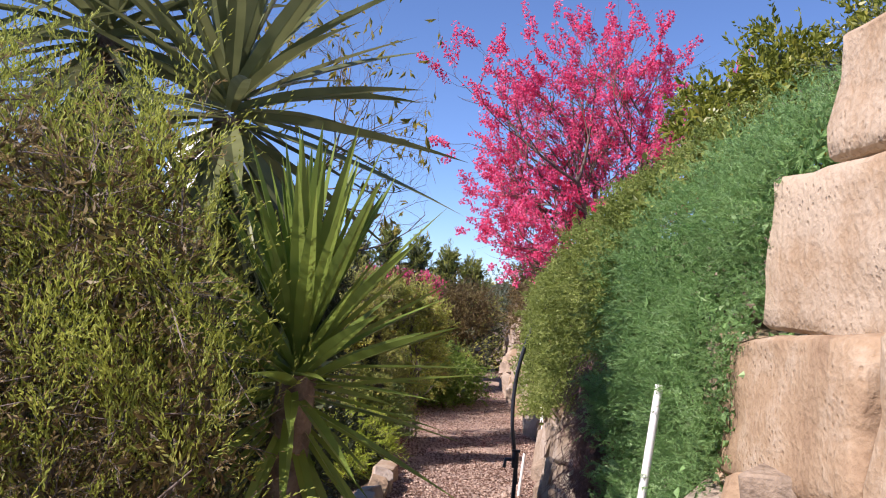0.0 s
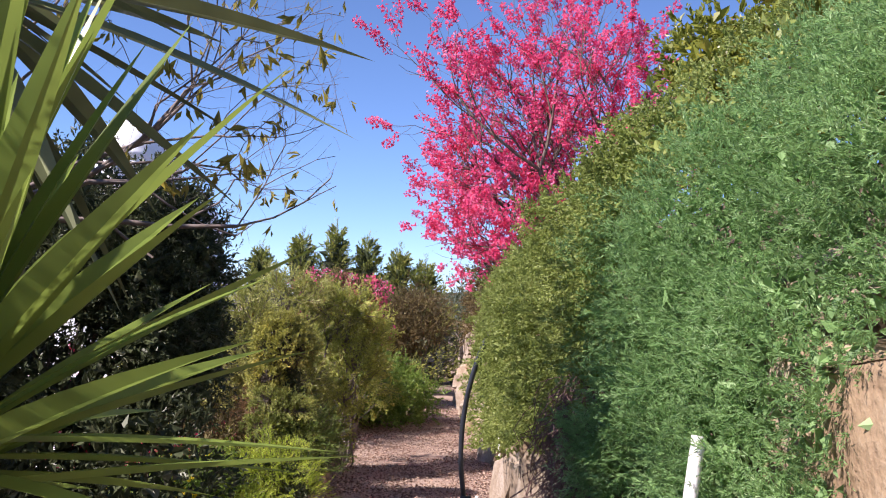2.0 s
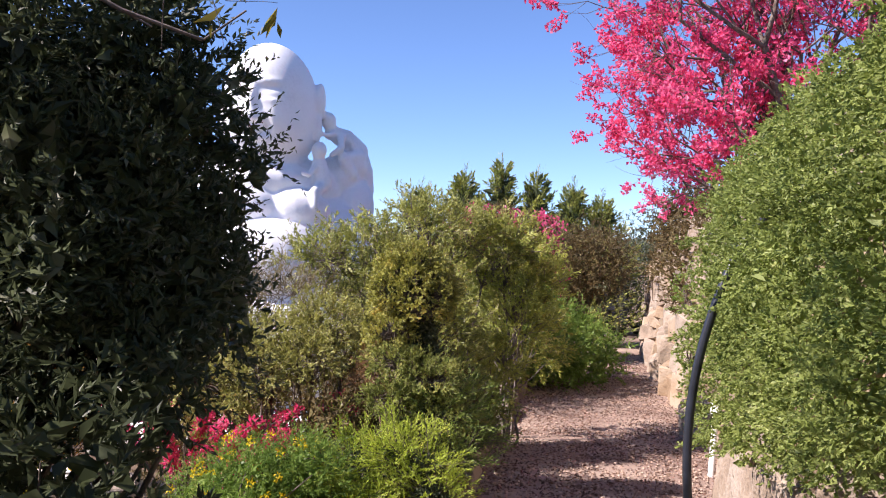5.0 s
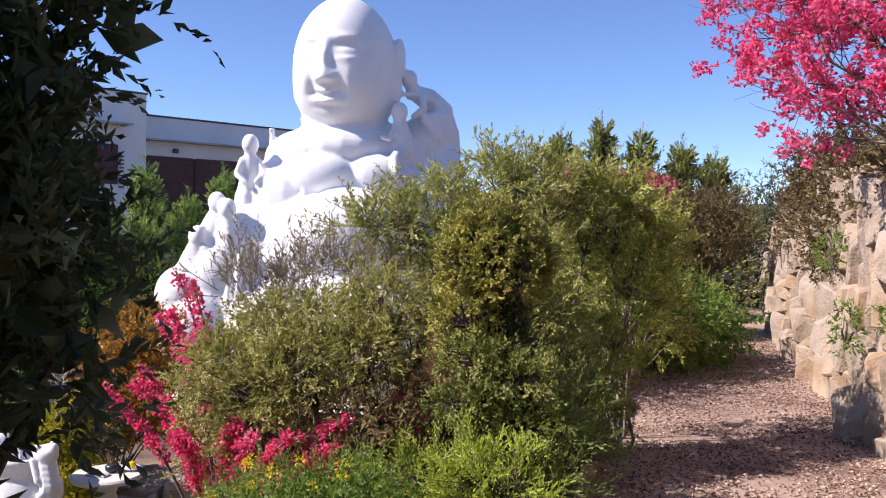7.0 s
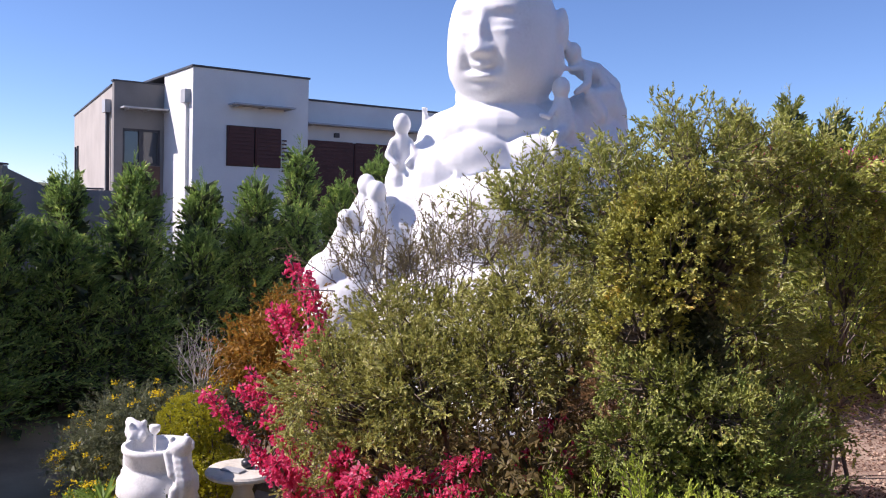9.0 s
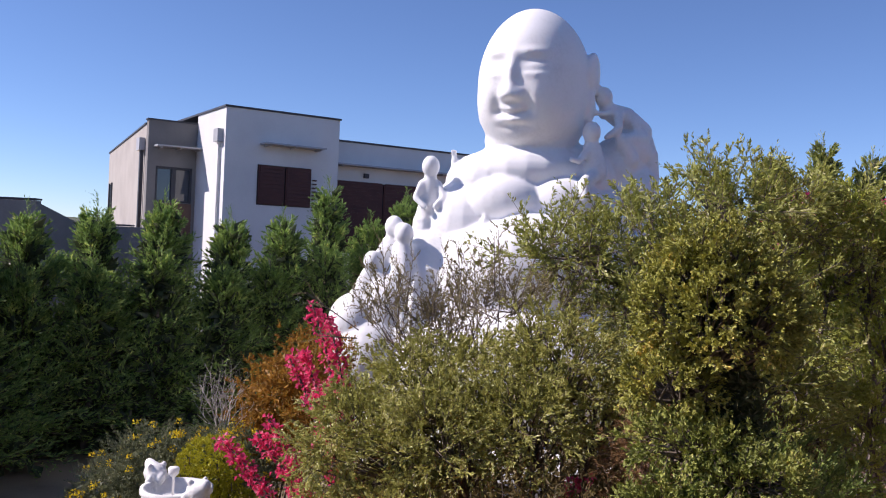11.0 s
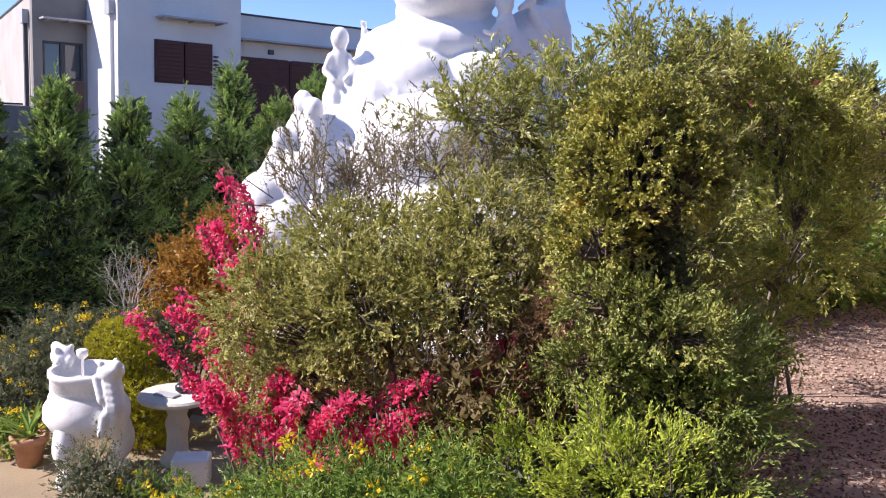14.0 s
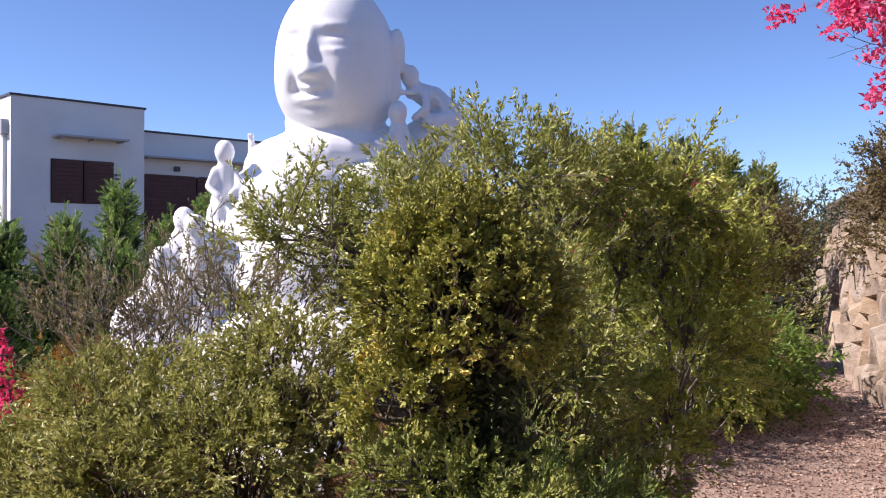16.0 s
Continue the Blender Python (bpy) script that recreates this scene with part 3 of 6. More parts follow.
# small stones at the foot of the near wall
for k in range(16):
    stone(MID[k % 5] if k % 3 else WARM[k % 3], 1.36 + rs.uniform(-0.05, 0.1), 1.4 + k * 0.17, 0.75 + rs.uniform(-0.12, 0.16), 0.32, rs.uniform(0.2, 0.36), rs.uniform(0.18, 0.34), rs.uniform(-20, 20), rs.uniform(-20, 20), rs.uniform(0, 90))
for k in range(14):
    stone(MID[k % 5], 1.3 + rs.uniform(-0.05, 0.08), 1.0 + k * 0.22, 0.35 + rs.uniform(-0.1, 0.1), 0.35, rs.uniform(0.25, 0.4), rs.uniform(0.22, 0.36), rs.uniform(-20, 20), rs.uniform(-20, 20), rs.uniform(0, 90))
# the long rough wall
y = 3.6
while y < 33:
    z = path_z(y) - 0.05
    top = 1.25 if y < 9 else (1.95 if y < 14 else 1.6 if y < 20 else 1.1)
    step = rs.uniform(0.4, 0.72)
    lean = 0
    while z < top:
        h = rs.uniform(0.28, 0.6)
        big = rs.random() < 0.55
        me = rs.choice(MID + WARM)
        stone(me, wall_x(y) + (0.42 if y < 5.6 else 0.2 if y < 9 else 0.12) + lean + rs.uniform(-0.07, 0.07), y + rs.uniform(-0.1, 0.1), z + h / 2, rs.uniform(0.5, 0.75), step * rs.uniform(0.92, 1.12), h * 1.04, rs.uniform(-18, 18), rs.uniform(-12, 12), rs.uniform(-25, 25))
        z += h * 0.9
        lean += 0.06
    y += step * 0.92

# stone edging along the other side of the path
kerb = tagged(new("path_edging"), "low edging of half-buried stones beside the path", "edging", kind="structure")
for k in range(44):
    y = 4.0 + k * 0.42
    ob = attach("stone", rs.choice(MID + WARM), kerb)
    ob.matrix_local = pose(-0.48 + 0.06 * math.sin(y * 0.9) + rs.uniform(-0.03, 0.03), y, path_z(y) + 0.05, rs.uniform(-12, 12), rs.uniform(-12, 12), rs.uniform(-12, 12)) @ Matrix.Diagonal((rs.uniform(0.14, 0.2), rs.uniform(0.36, 0.48), rs.uniform(0.2, 0.3), 1))


# ---- the house beyond the hedge ----
HM = Matrix.Translation((-18.28, 27.0, 0)) @ Matrix.Rotation(radians(60), 4, "Z")
house = thing("house", (0, 0, 0), "modern two-storey pale rendered house with flat parapet roofs", "house")


def hbox(name, lo, hi, material, parent=None, label="", bevel=0.0):
    return part(name, box_bm(lo, hi, bevel, HM), material, parent or house, label)


# local axes: x runs along the front to the far end, y goes into the house
BASE = COURT - 0.2
W1 = (1.05, 2.85, 2.3, 3.55)  # x0, x1, z0, z1 of the shuttered window
W2 = (3.95, 11.2, 0.9, 3.3)
W3 = (-1.3, -0.12, 2.3, 3.45)


def front_wall(name, x0, x1, z0, z1, y, thick, hole, material):
    """One wall with a window hole through it, as a single shell."""
    a, b, c, d = hole
    bm = bmesh.new()
    rings = []
    for yy in (y, y + thick):
        rings.append([[bm.verts.new(HM @ Vector((px, yy, pz))) for px, pz in ((l, lo), (r, lo), (r, hi), (l, hi))] for l, r, lo, hi in ((x0, x1, z0, z1), (a, b, c, d))])
    for k in range(4):
        j = (k + 1) % 4
        (fo, fi), (bo, bi) = rings
        bm.faces.new((fo[k], fo[j], fi[j], fi[k]))
        bm.faces.new((bo[j], bo[k], bi[k], bi[j]))
        bm.faces.new((fo[j], fo[k], bo[k], bo[j]))
        bm.faces.new((fi[k], fi[j], bi[j], bi[k]))
    return part(name, bm, material, house)


front_wall("front_wall", 0, 3.78, BASE, 5.2, 0, 0.25, W1, M_RENDER)
hbox("side_wall", (0, 0.25, BASE), (0.25, 2.8, 5.2), M_RENDER)
hbox("back_wall", (0.25, 5.2, BASE), (3.78, 5.45, 5.2), M_RENDER)
hbox("roof", (0.25, 0.25, 4.85), (3.78, 5.2, 4.95), M_ROOF)
hbox("parapet_capping", (-0.04, -0.04, 5.2), (3.82, 5.5, 5.26), M_ROOF, None, "dark metal capping")
front_wall("wing_wall", 3.78, 13.5, BASE, 4.6, 0.55, 0.25, W2, M_RENDER)
hbox("wing_end_wall", (13.5, 0.55, BASE), (13.75, 6, 4.6), M_RENDER)
hbox("wing_roof", (3.78, 0.8, 4.3), (13.5, 6, 4.4), M_ROOF)
hbox("parapet_capping", (3.83, 0.51, 4.6), (13.79, 6, 4.66), M_ROOF)
# recess wall: the shade it stands in is put into its dark render
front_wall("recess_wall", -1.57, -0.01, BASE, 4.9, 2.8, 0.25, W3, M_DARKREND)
# the beige end, set at a slight angle
EM = HM @ Matrix.Translation((-1.57, 3.05, 0)) @ Matrix.Rotation(radians(-6.7), 4, "Z")
part("end_wall", box_bm((0, 0, BASE), (0.25, 12.5, 4.78), 0, EM), M_RENDER2, house, "beige rendered end wall")
part("roof", box_bm((0.25, 0.3, 4.6), (4.5, 12.5, 4.7), 0, EM), M_ROOF, house)
hbox("parapet_capping", (-1.61, 2.76, 4.9), (-0.01, 3.05, 4.95), M_ROOF)
part("parapet_capping", box_bm((-0.04, 0.01, 4.78), (0.27, 12.55, 4.83), 0, EM), M_ROOF, house)


def window(x0, x1, z0, z1, y, shutter, leafs, bars=()):
    w = hbox("window", (x0, y + 0.12, z0), (x1, y + 0.15, z1), M_GLASS)
    edges = [(x0, x0 + 0.07, z0, z1), (x1 - 0.07, x1, z0, z1), (x0 + 0.07, x1 - 0.07, z0, z0 + 0.07), (x0 + 0.07, x1 - 0.07, z1 - 0.07, z1)]
    for a, b, c, d in edges + [(x - 0.07, x + 0.07, z0 + 0.07, z1 - 0.07) for x in bars]:
        hbox("window_frame", (a, y + 0.04, c), (b, y + 0.12, d), M_ROOF, w)
    span = (x1 - x0) / max(1, leafs)
    for k in range(leafs if shutter else 0):
        s = hbox("shutter", (x0 + k * span + 0.02, y - 0.05, z0 + 0.02), (x0 + (k + 1) * span - 0.02, y - 0.02, z1 - 0.02), M_SHUTTER, w)
        for j in range(int((z1 - z0) / 0.12)):
            z = z0 + 0.06 + j * 0.12
            hbox("slat", (x0 + k * span + 0.07, y - 0.075, z), (x0 + (k + 1) * span - 0.07, y - 0.05, z + 0.075), M_SHUTTER, s)
    return w


window(*W1, 0, True, 2)
for j in range(9):
    hbox("slat", (2.88, -0.12, 2.2 + j * 0.12), (3.0, -0.01, 2.24 + j * 0.12), M_SHUTTER)
window(*W2, 0.55, True, 4)
window(*W3, 2.8, False, 0, (-0.71,))
hbox("timber_panel", (W3[0], 2.77, 1.1), (W3[1], 2.8, 2.28), rough_mat("brown_panel", [(0.10, 0.06, 0.045), (0.17, 0.105, 0.08)], 3, 40, 0.1), None, "brown panel under the stair window")
for x0, x1, z, y in ((1.1, 3.1, 4.15, 0), (3.8, 12.0, 3.8, 0.55), (-1.4, 0.1, 4.05, 2.8)):
    aw = hbox("awning", (x0, y - 0.55, z), (x1, y, z + 0.05), M_GREYM, None, "slim grey metal sunshade")
    for k in range(3):
        xx = x0 + 0.15 + k * (x1 - x0 - 0.3) / 2
        hbox("bracket", (xx - 0.02, y - 0.5, z - 0.05), (xx + 0.02, y, z), M_GREYM, aw)
hbox("wall_lamp", (5.0, 0.43, 3.45), (5.16, 0.55, 3.6), M_ROOF, None, "small dark wall lamp")
hbox("rain_head", (-0.18, 0.2, 4.15), (0.0, 0.6, 4.55), M_GREYM, None, "grey metal rain head")
hbox("downpipe", (-0.1, 0.35, BASE), (0.0, 0.47, 4.15), M_RENDER)
hbox("rain_head", (-1.75, 3.2, 3.95), (-1.57, 3.6, 4.35), M_GREYM)
hbox("downpipe", (-1.68, 3.32, BASE), (-1.57, 3.46, 3.95), M_ROOF)
ew = part("window", box_bm((-0.03, 10.6, 1.7), (-0.004, 11.5, 3.3), 0, EM), M_GLASS, house)
for a in (10.52, 11.5):
    part("window_frame", box_bm((-0.07, a, 1.62), (-0.004, a + 0.08, 3.38), 0, EM), M_ROOF, ew)

# the neighbour's low grey house: a front, a side with a falling roofline, a lower annexe
shed = thing("neighbour_house", (0, 0, 0), "low grey rendered house with a dark skillion roof", "house")


def slab(name, p, q, z0, z1, thick, material, foot=BASE):
    """An upright wall from p to q whose top falls from z0 to z1."""
    p, q = Vector((*p, 0)), Vector((*q, 0))
    n = Vector((-(q - p).y, (q - p).x, 0)).normalized() * thick
    bm = bmesh.new()
    v = [bm.verts.new(w + Vector((0, 0, z))) for w, z in ((p, foot), (q, foot), (q, z1), (p, z0), (p + n, foot), (q + n, foot), (q + n, z1), (p + n, z0))]
    for f in ((0, 1, 2, 3), (5, 4, 7, 6), (4, 0, 3, 7), (1, 5, 6, 2), (3, 2, 6, 7), (4, 5, 1, 0)):
        bm.faces.new([v[i] for i in f])
    return part(name, bm, material, shed)


SHED = [((-24.0, 14.4), (-15.95, 18.76), 1.84, 1.84), ((-15.95, 18.78), (-16.75, 20.6), 1.82, 1.40), ((-16.75, 20.62), (-15.8, 21.15), 1.40, 1.40)]
for p, q, z0, z1 in SHED:
    slab("wall", p, q, z0, z1, 0.25, M_DARKREND)
    slab("roof_edge", p, q, z0 + 0.05, z1 + 0.05, 0.3, M_ROOF, 1.85 if z1 > 1.5 else 1.41) if z0 == z1 else None
slab("annexe_end", (-15.8, 21.15), (-16.6, 23.0), 1.40, 1.40, 0.25, M_DARKREND)

# far wooded rise
hv, hf = [], []
for k in range(60):
    x = -600 + k * 20
    hv += [(x, 420, -3), (x, 440, 10 + 6 * noise.noise(Vector((x * 0.01, 0, 0))) + 2 * noise.noise(Vector((x * 0.05, 2, 0))))]
for k in range(59):
    hf.append((2 * k, 2 * k + 2, 2 * k + 3, 2 * k + 1))
tagged(attach("backdrop", mesh_of("backdrop", hv, hf, M_HILL, True), None), "distant wooded hill ridge", "hill", kind="structure")


# ---- beside the start: broom shrub and yuccas ----
broom = thing("broom_shrub", (-1.45, 2.75, -0.1), "feathery green shrub with dry brown twigs inside", "shrub")
lob = [(0.1, 0, 1.1, 0.55, 0.6, 0.6), (-0.5, 0.1, 1.45, 0.7, 0.65, 0.6), (0.3, 0.15, 0.5, 0.5, 0.55, 0.5), (-0.5, -0.4, 0.5, 0.7, 0.5, 0.5), (-1.2, 0.3, 1.2, 0.7, 0.7, 0.8), (0.5, -0.1, 1.7, 0.28, 0.3, 0.42), (0.66, -0.15, 1.15, 0.3, 0.3, 0.35), (0.05, 0, 1.85, 0.4, 0.4, 0.4)]
p, d = lobes_points(clumps(lob, 8, 6), 2600, 0.5, 0.25)
green, wood = sprays(p, d + RNG.normal(size=d.shape) * 0.6, RNG.uniform(0.1, 0.24, len(p)), 5, 7, 0.022, 0.006, 0.5, 0.7)
joined("dry_foliage", mesh_of("dry_foliage", *green, M_DRYTWIG), broom, "dry brown or shade-dark inner foliage")
joined("dry_twigs", mesh_of("dry_twigs", *tubes(wood, 3), M_TWIG), broom, "fine grey-brown dry twigs")
q, e = lobes_points([(a, b, c, f * 0.8, g * 0.8, h * 0.8) for a, b, c, f, g, h in lob], 9000, 0.3, 0.2)
joined("inner_foliage", mesh_of("inner_foliage", *leaves(q, RNG.normal(size=q.shape), 0.06, 0.018), M_BROWN), broom)
p, d = lobes_points(clumps(lob, 9, 5), 2500, 0.68, 0.25)
high = p[:, 2] > 0.2 + 0.9 * RNG.random(len(p))
p, d = p[high], d[high]
green, wood = sprays(p, d * 0.5 + [0, 0, 1.0] + RNG.normal(size=d.shape) * 0.3, RNG.uniform(0.16, 0.36, len(p)), 8, 7, 0.025, 0.0075, 0.35, 0.4)
joined("crown", mesh_of("crown", *green, M_BROOM), broom, "fresh green feathery shoots")
rng = np.random.default_rng(3)
joined("branchwork", mesh_of("branchwork", *tubes(stems_to((0, 0, 0), p[rng.choice(len(p), 60)], 0.014, rng)), M_BARK, True), broom)
shrub("broom_shrub", (-0.85, 2.1, -0.08), [(0, 0, 0.42, 0.26, 0.26, 0.36), (-0.35, -0.1, 0.5, 0.36, 0.3, 0.42)], M_BROOM, "young feathery green broom shoots beside gravel", lai=1.6, count=22, shoot=0.26, leaf=0.026, width=0.008, up=1.4, wild=0.3, spread=0.45)


def sword(p0, way, length, width, droop, twist, segs=7):
    """One stiff sword leaf, channelled along its middle."""
    p, d = Vector(p0), Vector(way).normalized()
    side = d.cross(Vector((0, 0, 1)))
    side = side.normalized() if side.length > 0.05 else Vector((1, 0, 0))
    side = Matrix.Rotation(twist, 3, d) @ side
    rows = []
    for k in range(segs + 1):
        s = k / segs
        w = width * (0.62 + 0.38 * math.sin(min(s * 2.2, 1) * math.pi / 2)) * (1 - max(0, (s - 0.35) / 0.65) ** 1.5)
        n = side.cross(d)
        rows.append((p - side * w / 2 + n * w * 0.16, p - n * w * 0.05, p + side * w / 2 + n * w * 0.16))
        d = (d + Vector((0, 0, -droop / segs))).normalized()
        p = p + d * length / segs
    return rows


def yucca(name, at, crowns, material, label):
    """crowns: rows of (place from the base, leaves, length, width, lowest and highest rise in degrees, droop, seed)."""
    ob = thing(name, at, label, "yucca")
    for c, count, length, width, low, high, droop, seed in crowns:
        r = random.Random(seed)
        trunk = attach("trunk", mesh_of("trunk", *pipe(curve_pts([(c[0] * 0.3, c[1] * 0.3, -0.4), (c[0] * 0.7, c[1] * 0.7, c[2] * 0.5), c], 8), 0.07, 10), M_BARK, True), ob)
        for k in range(count):
            s = (k + 0.5) / count
            el = radians(low + (high - low) * s ** 0.75) + r.uniform(-0.1, 0.1)
            az = k * 2.39996 + r.uniform(-0.2, 0.2)
            w = Vector((math.cos(az) * math.cos(el), math.sin(az) * math.cos(el), math.sin(el)))
            rows = sword(Vector(c) + w * 0.03 + Vector((0, 0, 0.22 * s - 0.06)), w, length * r.uniform(0.8, 1.12) * (1 - 0.25 * max(0, s - 0.7)), width * r.uniform(0.85, 1.1), droop * r.uniform(0.3, 1.4), r.uniform(-0.5, 0.5))
            vs, fs = [tuple(q) for row in rows for q in row], []
            for j in range(len(rows) - 1):
                a = 3 * j
                fs += [(a, a + 1, a + 4, a + 3), (a + 1, a + 2, a + 5, a + 4)]
            attach("leaf", mesh_of("leaf", vs, fs, material, False), ob)
    return ob


yucca("yucca", (-0.56, 3.05, -0.11), [((0.09, -0.03, 1.33), 66, 0.68, 0.06, 12, 86, 0.15, 4), ((0.07, 0.0, 1.18), 48, 0.66, 0.052, -80, 12, 0.1, 5)], M_YUCCA, "bright green sword-leaved yucca beside the path")
yucca("tall_yucca", (-1.25, 4.3, -0.15), [((0.22, -0.3, 2.43), 66, 1.12, 0.085, -58, 84, 0.3, 9), ((0.2, -0.28, 2.2), 60, 0.75, 0.06, -88, -45, 0.1, 19), ((-0.5, 0.0, 2.85), 70, 1.05, 0.085, -50, 84, 0.3, 12), ((-0.5, 0.0, 2.5), 60, 0.8, 0.06, -88, -45, 0.1, 22), ((-1.2, -0.6, 2.3), 84, 1.05, 0.085, -50, 84, 0.3, 13)], M_YUCCA2, "tall dark yucca with long stiff leaves")

# added filler shrub, its dark leaves painting the shade behind the yuccas
shrub("dark_shrub", (-1.7, 4.75, -0.3), [(0, 0, 0.9, 0.6, 0.5, 0.8), (-0.6, 0.1, 1.2, 0.7, 0.5, 0.9), (0.2, 0.1, 1.5, 0.5, 0.4, 0.5)], M_SHADELEAF, "dark filler shrub added for the shade behind the yuccas", lai=2.6, count=12, shoot=0.18, leaf=0.045, width=0.018, clump=7)

# ---- trailing hedge over the wall ----
def cascade(name, y0, y1, material, label, n, leaf, width, shoot, top, low, bulge, up, seed, leafs=14, edge=None, keep=None):
    """A curtain of shoots that falls over the wall; top(y), low(y) and bulge(y, s) give its shape."""
    ob = thing(name, (1.3, (y0 + y1) / 2, 1.2), label, "hedge")
    r = np.random.default_rng(seed)
    yv = r.uniform(y0, y1, n)
    s = r.random(n) ** 0.85
    pts, ways = [], []
    for y, q in zip(yv, s):
        if edge:
            y += edge(q) * (1 if y < (y0 + y1) / 2 else 0)
        if keep and not keep(y + r.normal() * 0.06, q):
            continue
        t, lo = top(y), low(y)
        z = t + (lo - t) * q
        lump = 0.15 * noise.noise(Vector((y * 2.1, z * 2.1, seed))) + 0.08 * noise.noise(Vector((y * 6, z * 6, seed)))
        x = bulge(y, q) + lump + r.uniform(0, 0.16)
        pts.append((x - 1.3, y - (y0 + y1) / 2, z - 1.2))
        ways.append((-0.75 + 0.5 * (q < 0.1), r.normal() * 0.35, up - 0.5 * (q - 0.3) + (0.6 if q < 0.1 else 0)))
    n = len(pts)
    pts, ways = np.array(pts), np.array(ways) + r.normal(size=(n, 3)) * 0.4
    green, wood = sprays(pts, ways, r.uniform(0.6, 1.3, n) * shoot, 6, leafs, leaf, width, 0.55, 0.6)
    joined("crown", mesh_of("crown", *green, material), ob)
    k = r.choice(n, 7000)
    joined("inner_foliage", mesh_of("inner_foliage", *leaves(pts[k] + [0.13, 0, 0] + r.normal(size=(7000, 3)) * 0.05, r.normal(size=(7000, 3)), 0.06, 0.035), material), ob)
    rr = np.random.default_rng(seed + 1)
    joined("branchwork", mesh_of("branchwork", *tubes(stems_to((0.6, 0, 0.9), pts[rr.choice(n, 14)] + [0.3, 0, 0.1], 0.006, rr)), M_BARK, True), ob)
    return ob


cascade("trailing_rosemary", 3.12, 5.42, M_ROSEMARY, "trailing grey-green rosemary hanging over the boulder wall", 4200, 0.02, 0.0039, 0.125,
        lambda y: 2.62 - 0.07 * (y - 3.5), lambda y: 0.72 if y < 3.7 else 0.25 if y < 4.85 else 0.85 if y < 5.05 else 1.3, lambda y, q: 1.62 - (0.50 + 0.15 * max(0, y - 4)) * math.sin(min(q * 2.6, 1) * math.pi / 2) + 0.25 * max(0, 3.9 - y), 0.35, 5, 11, lambda q: 0.8 * q, lambda y, q: y < 4.3 + 0.9 * min(1, 1.8 * q))
cascade("trailing_myrtle", 4.15, 8.6, M_MYRTLE, "clipped olive-green small-leaved creeper over the wall", 4300, 0.0185, 0.0125, 0.085,
        lambda y: 2.52 - 0.13 * (y - 5.5), lambda y: 1.12 if y < 6.2 else 0.95 - 0.16 * (y - 5.5), lambda y, q: 1.52 - 0.60 * math.sin(min(q * 2.4, 1) * math.pi / 2) - 0.03 * (y - 5.5) + 0.1 * max(0, q - 0.7), 0.1, 8, 6, None, lambda y, q: y > 4.17 + 0.9 * min(1, 1.8 * q))
# dead roots hanging under the rosemary
dr = np.random.default_rng(4)
segs = []
for k in range(1700):
    p = Vector((dr.uniform(0.92, 1.1), dr.uniform(5.1, 5.5), dr.uniform(0.45, 1.25)))
    for j in range(4):
        q = p + Vector((dr.normal() * 0.045, dr.normal() * 0.045, -dr.uniform(0.02, 0.11)))
        segs.append((p, q, 0.002, 0.0014))
        p = q
dead = thing("dead_creeper", (1.0, 5.4, 0.4), "dry dark brown creeper hanging on the wall", "dead plant")
v, f = tubes(segs, 4)
joined("dry_stem_mass", mesh_of("dry_stems", v - np.array([1.0, 5.4, 0.4]), f, M_DEAD), dead)

# glossy shrub on top of the wall
shrub("glossy_shrub", (2.35, 6.6, 2.2), [(0, 0, 0.75, 0.7, 0.9, 0.6), (0.1, -1.1, 0.8, 0.65, 0.8, 0.6), (0.2, 1.0, 0.6, 0.6, 0.7, 0.5)], M_LEMON, "glossy yellow-green leaved shrub above the wall", count=11, shoot=0.16, leaf=0.06, width=0.028, clump=9)
shrub("grey_shrub", (2.2, 3.4, 2.45), [(0, 0, 0.15, 0.6, 0.7, 0.3)], M_GREYLEAF, "dry grey-green shrub on top of the boulders", count=14, shoot=0.14, leaf=0.03, width=0.008)


# ---- pink blossom trees ----
def blossom_tree(name, at, stems, label, length, size, petals, petal, material, seed, rise):
    """Straight forking limbs; the outer half of each last twig is a dense rod of blossom."""
    ob = thing(name, at, label, "tree")
    r = np.random.default_rng(seed)
    segs, tips = [], []
    for way, k in stems:
        grow((0, 0, -0.1), way, length * k, 0.045 * k, 3, 3, rise, 0.24, 0.72, 4, segs, tips, 0, r)
    joined("branchwork", mesh_of("branchwork", *tubes(segs, 4), M_BARK, True), ob)
    pts, run = [], 0
    for (a, b, r0, r1), (q, d, lv) in zip(segs, tips):
        run = run + 1 if lv == 3 else 0
        part_of = (run - 1) % 4
        if part_of == 0:
            full = r.random()
        if (lv == 3 and full < 0.52 and part_of >= (1 if full < 0.12 else 2)) or (lv == 2 and r.random() < 0.16):
            a, b = Vector(a), Vector(b)
            m = max(2, int((b - a).length / (size * 0.75)))
            for j in range(m):
                pts.append(a.lerp(b, (j + r.random()) / m) + Vector(r.normal(size=3)) * size * 0.25)
    pts = np.array(pts)
    v, f = blooms(pts, size * r.uniform(0.6, 1.15, len(pts)), petals, petal)
    joined("blossom", mesh_of("blossom", v, f, material), ob, "dense bright pink blossom rods along the twigs")
    return ob


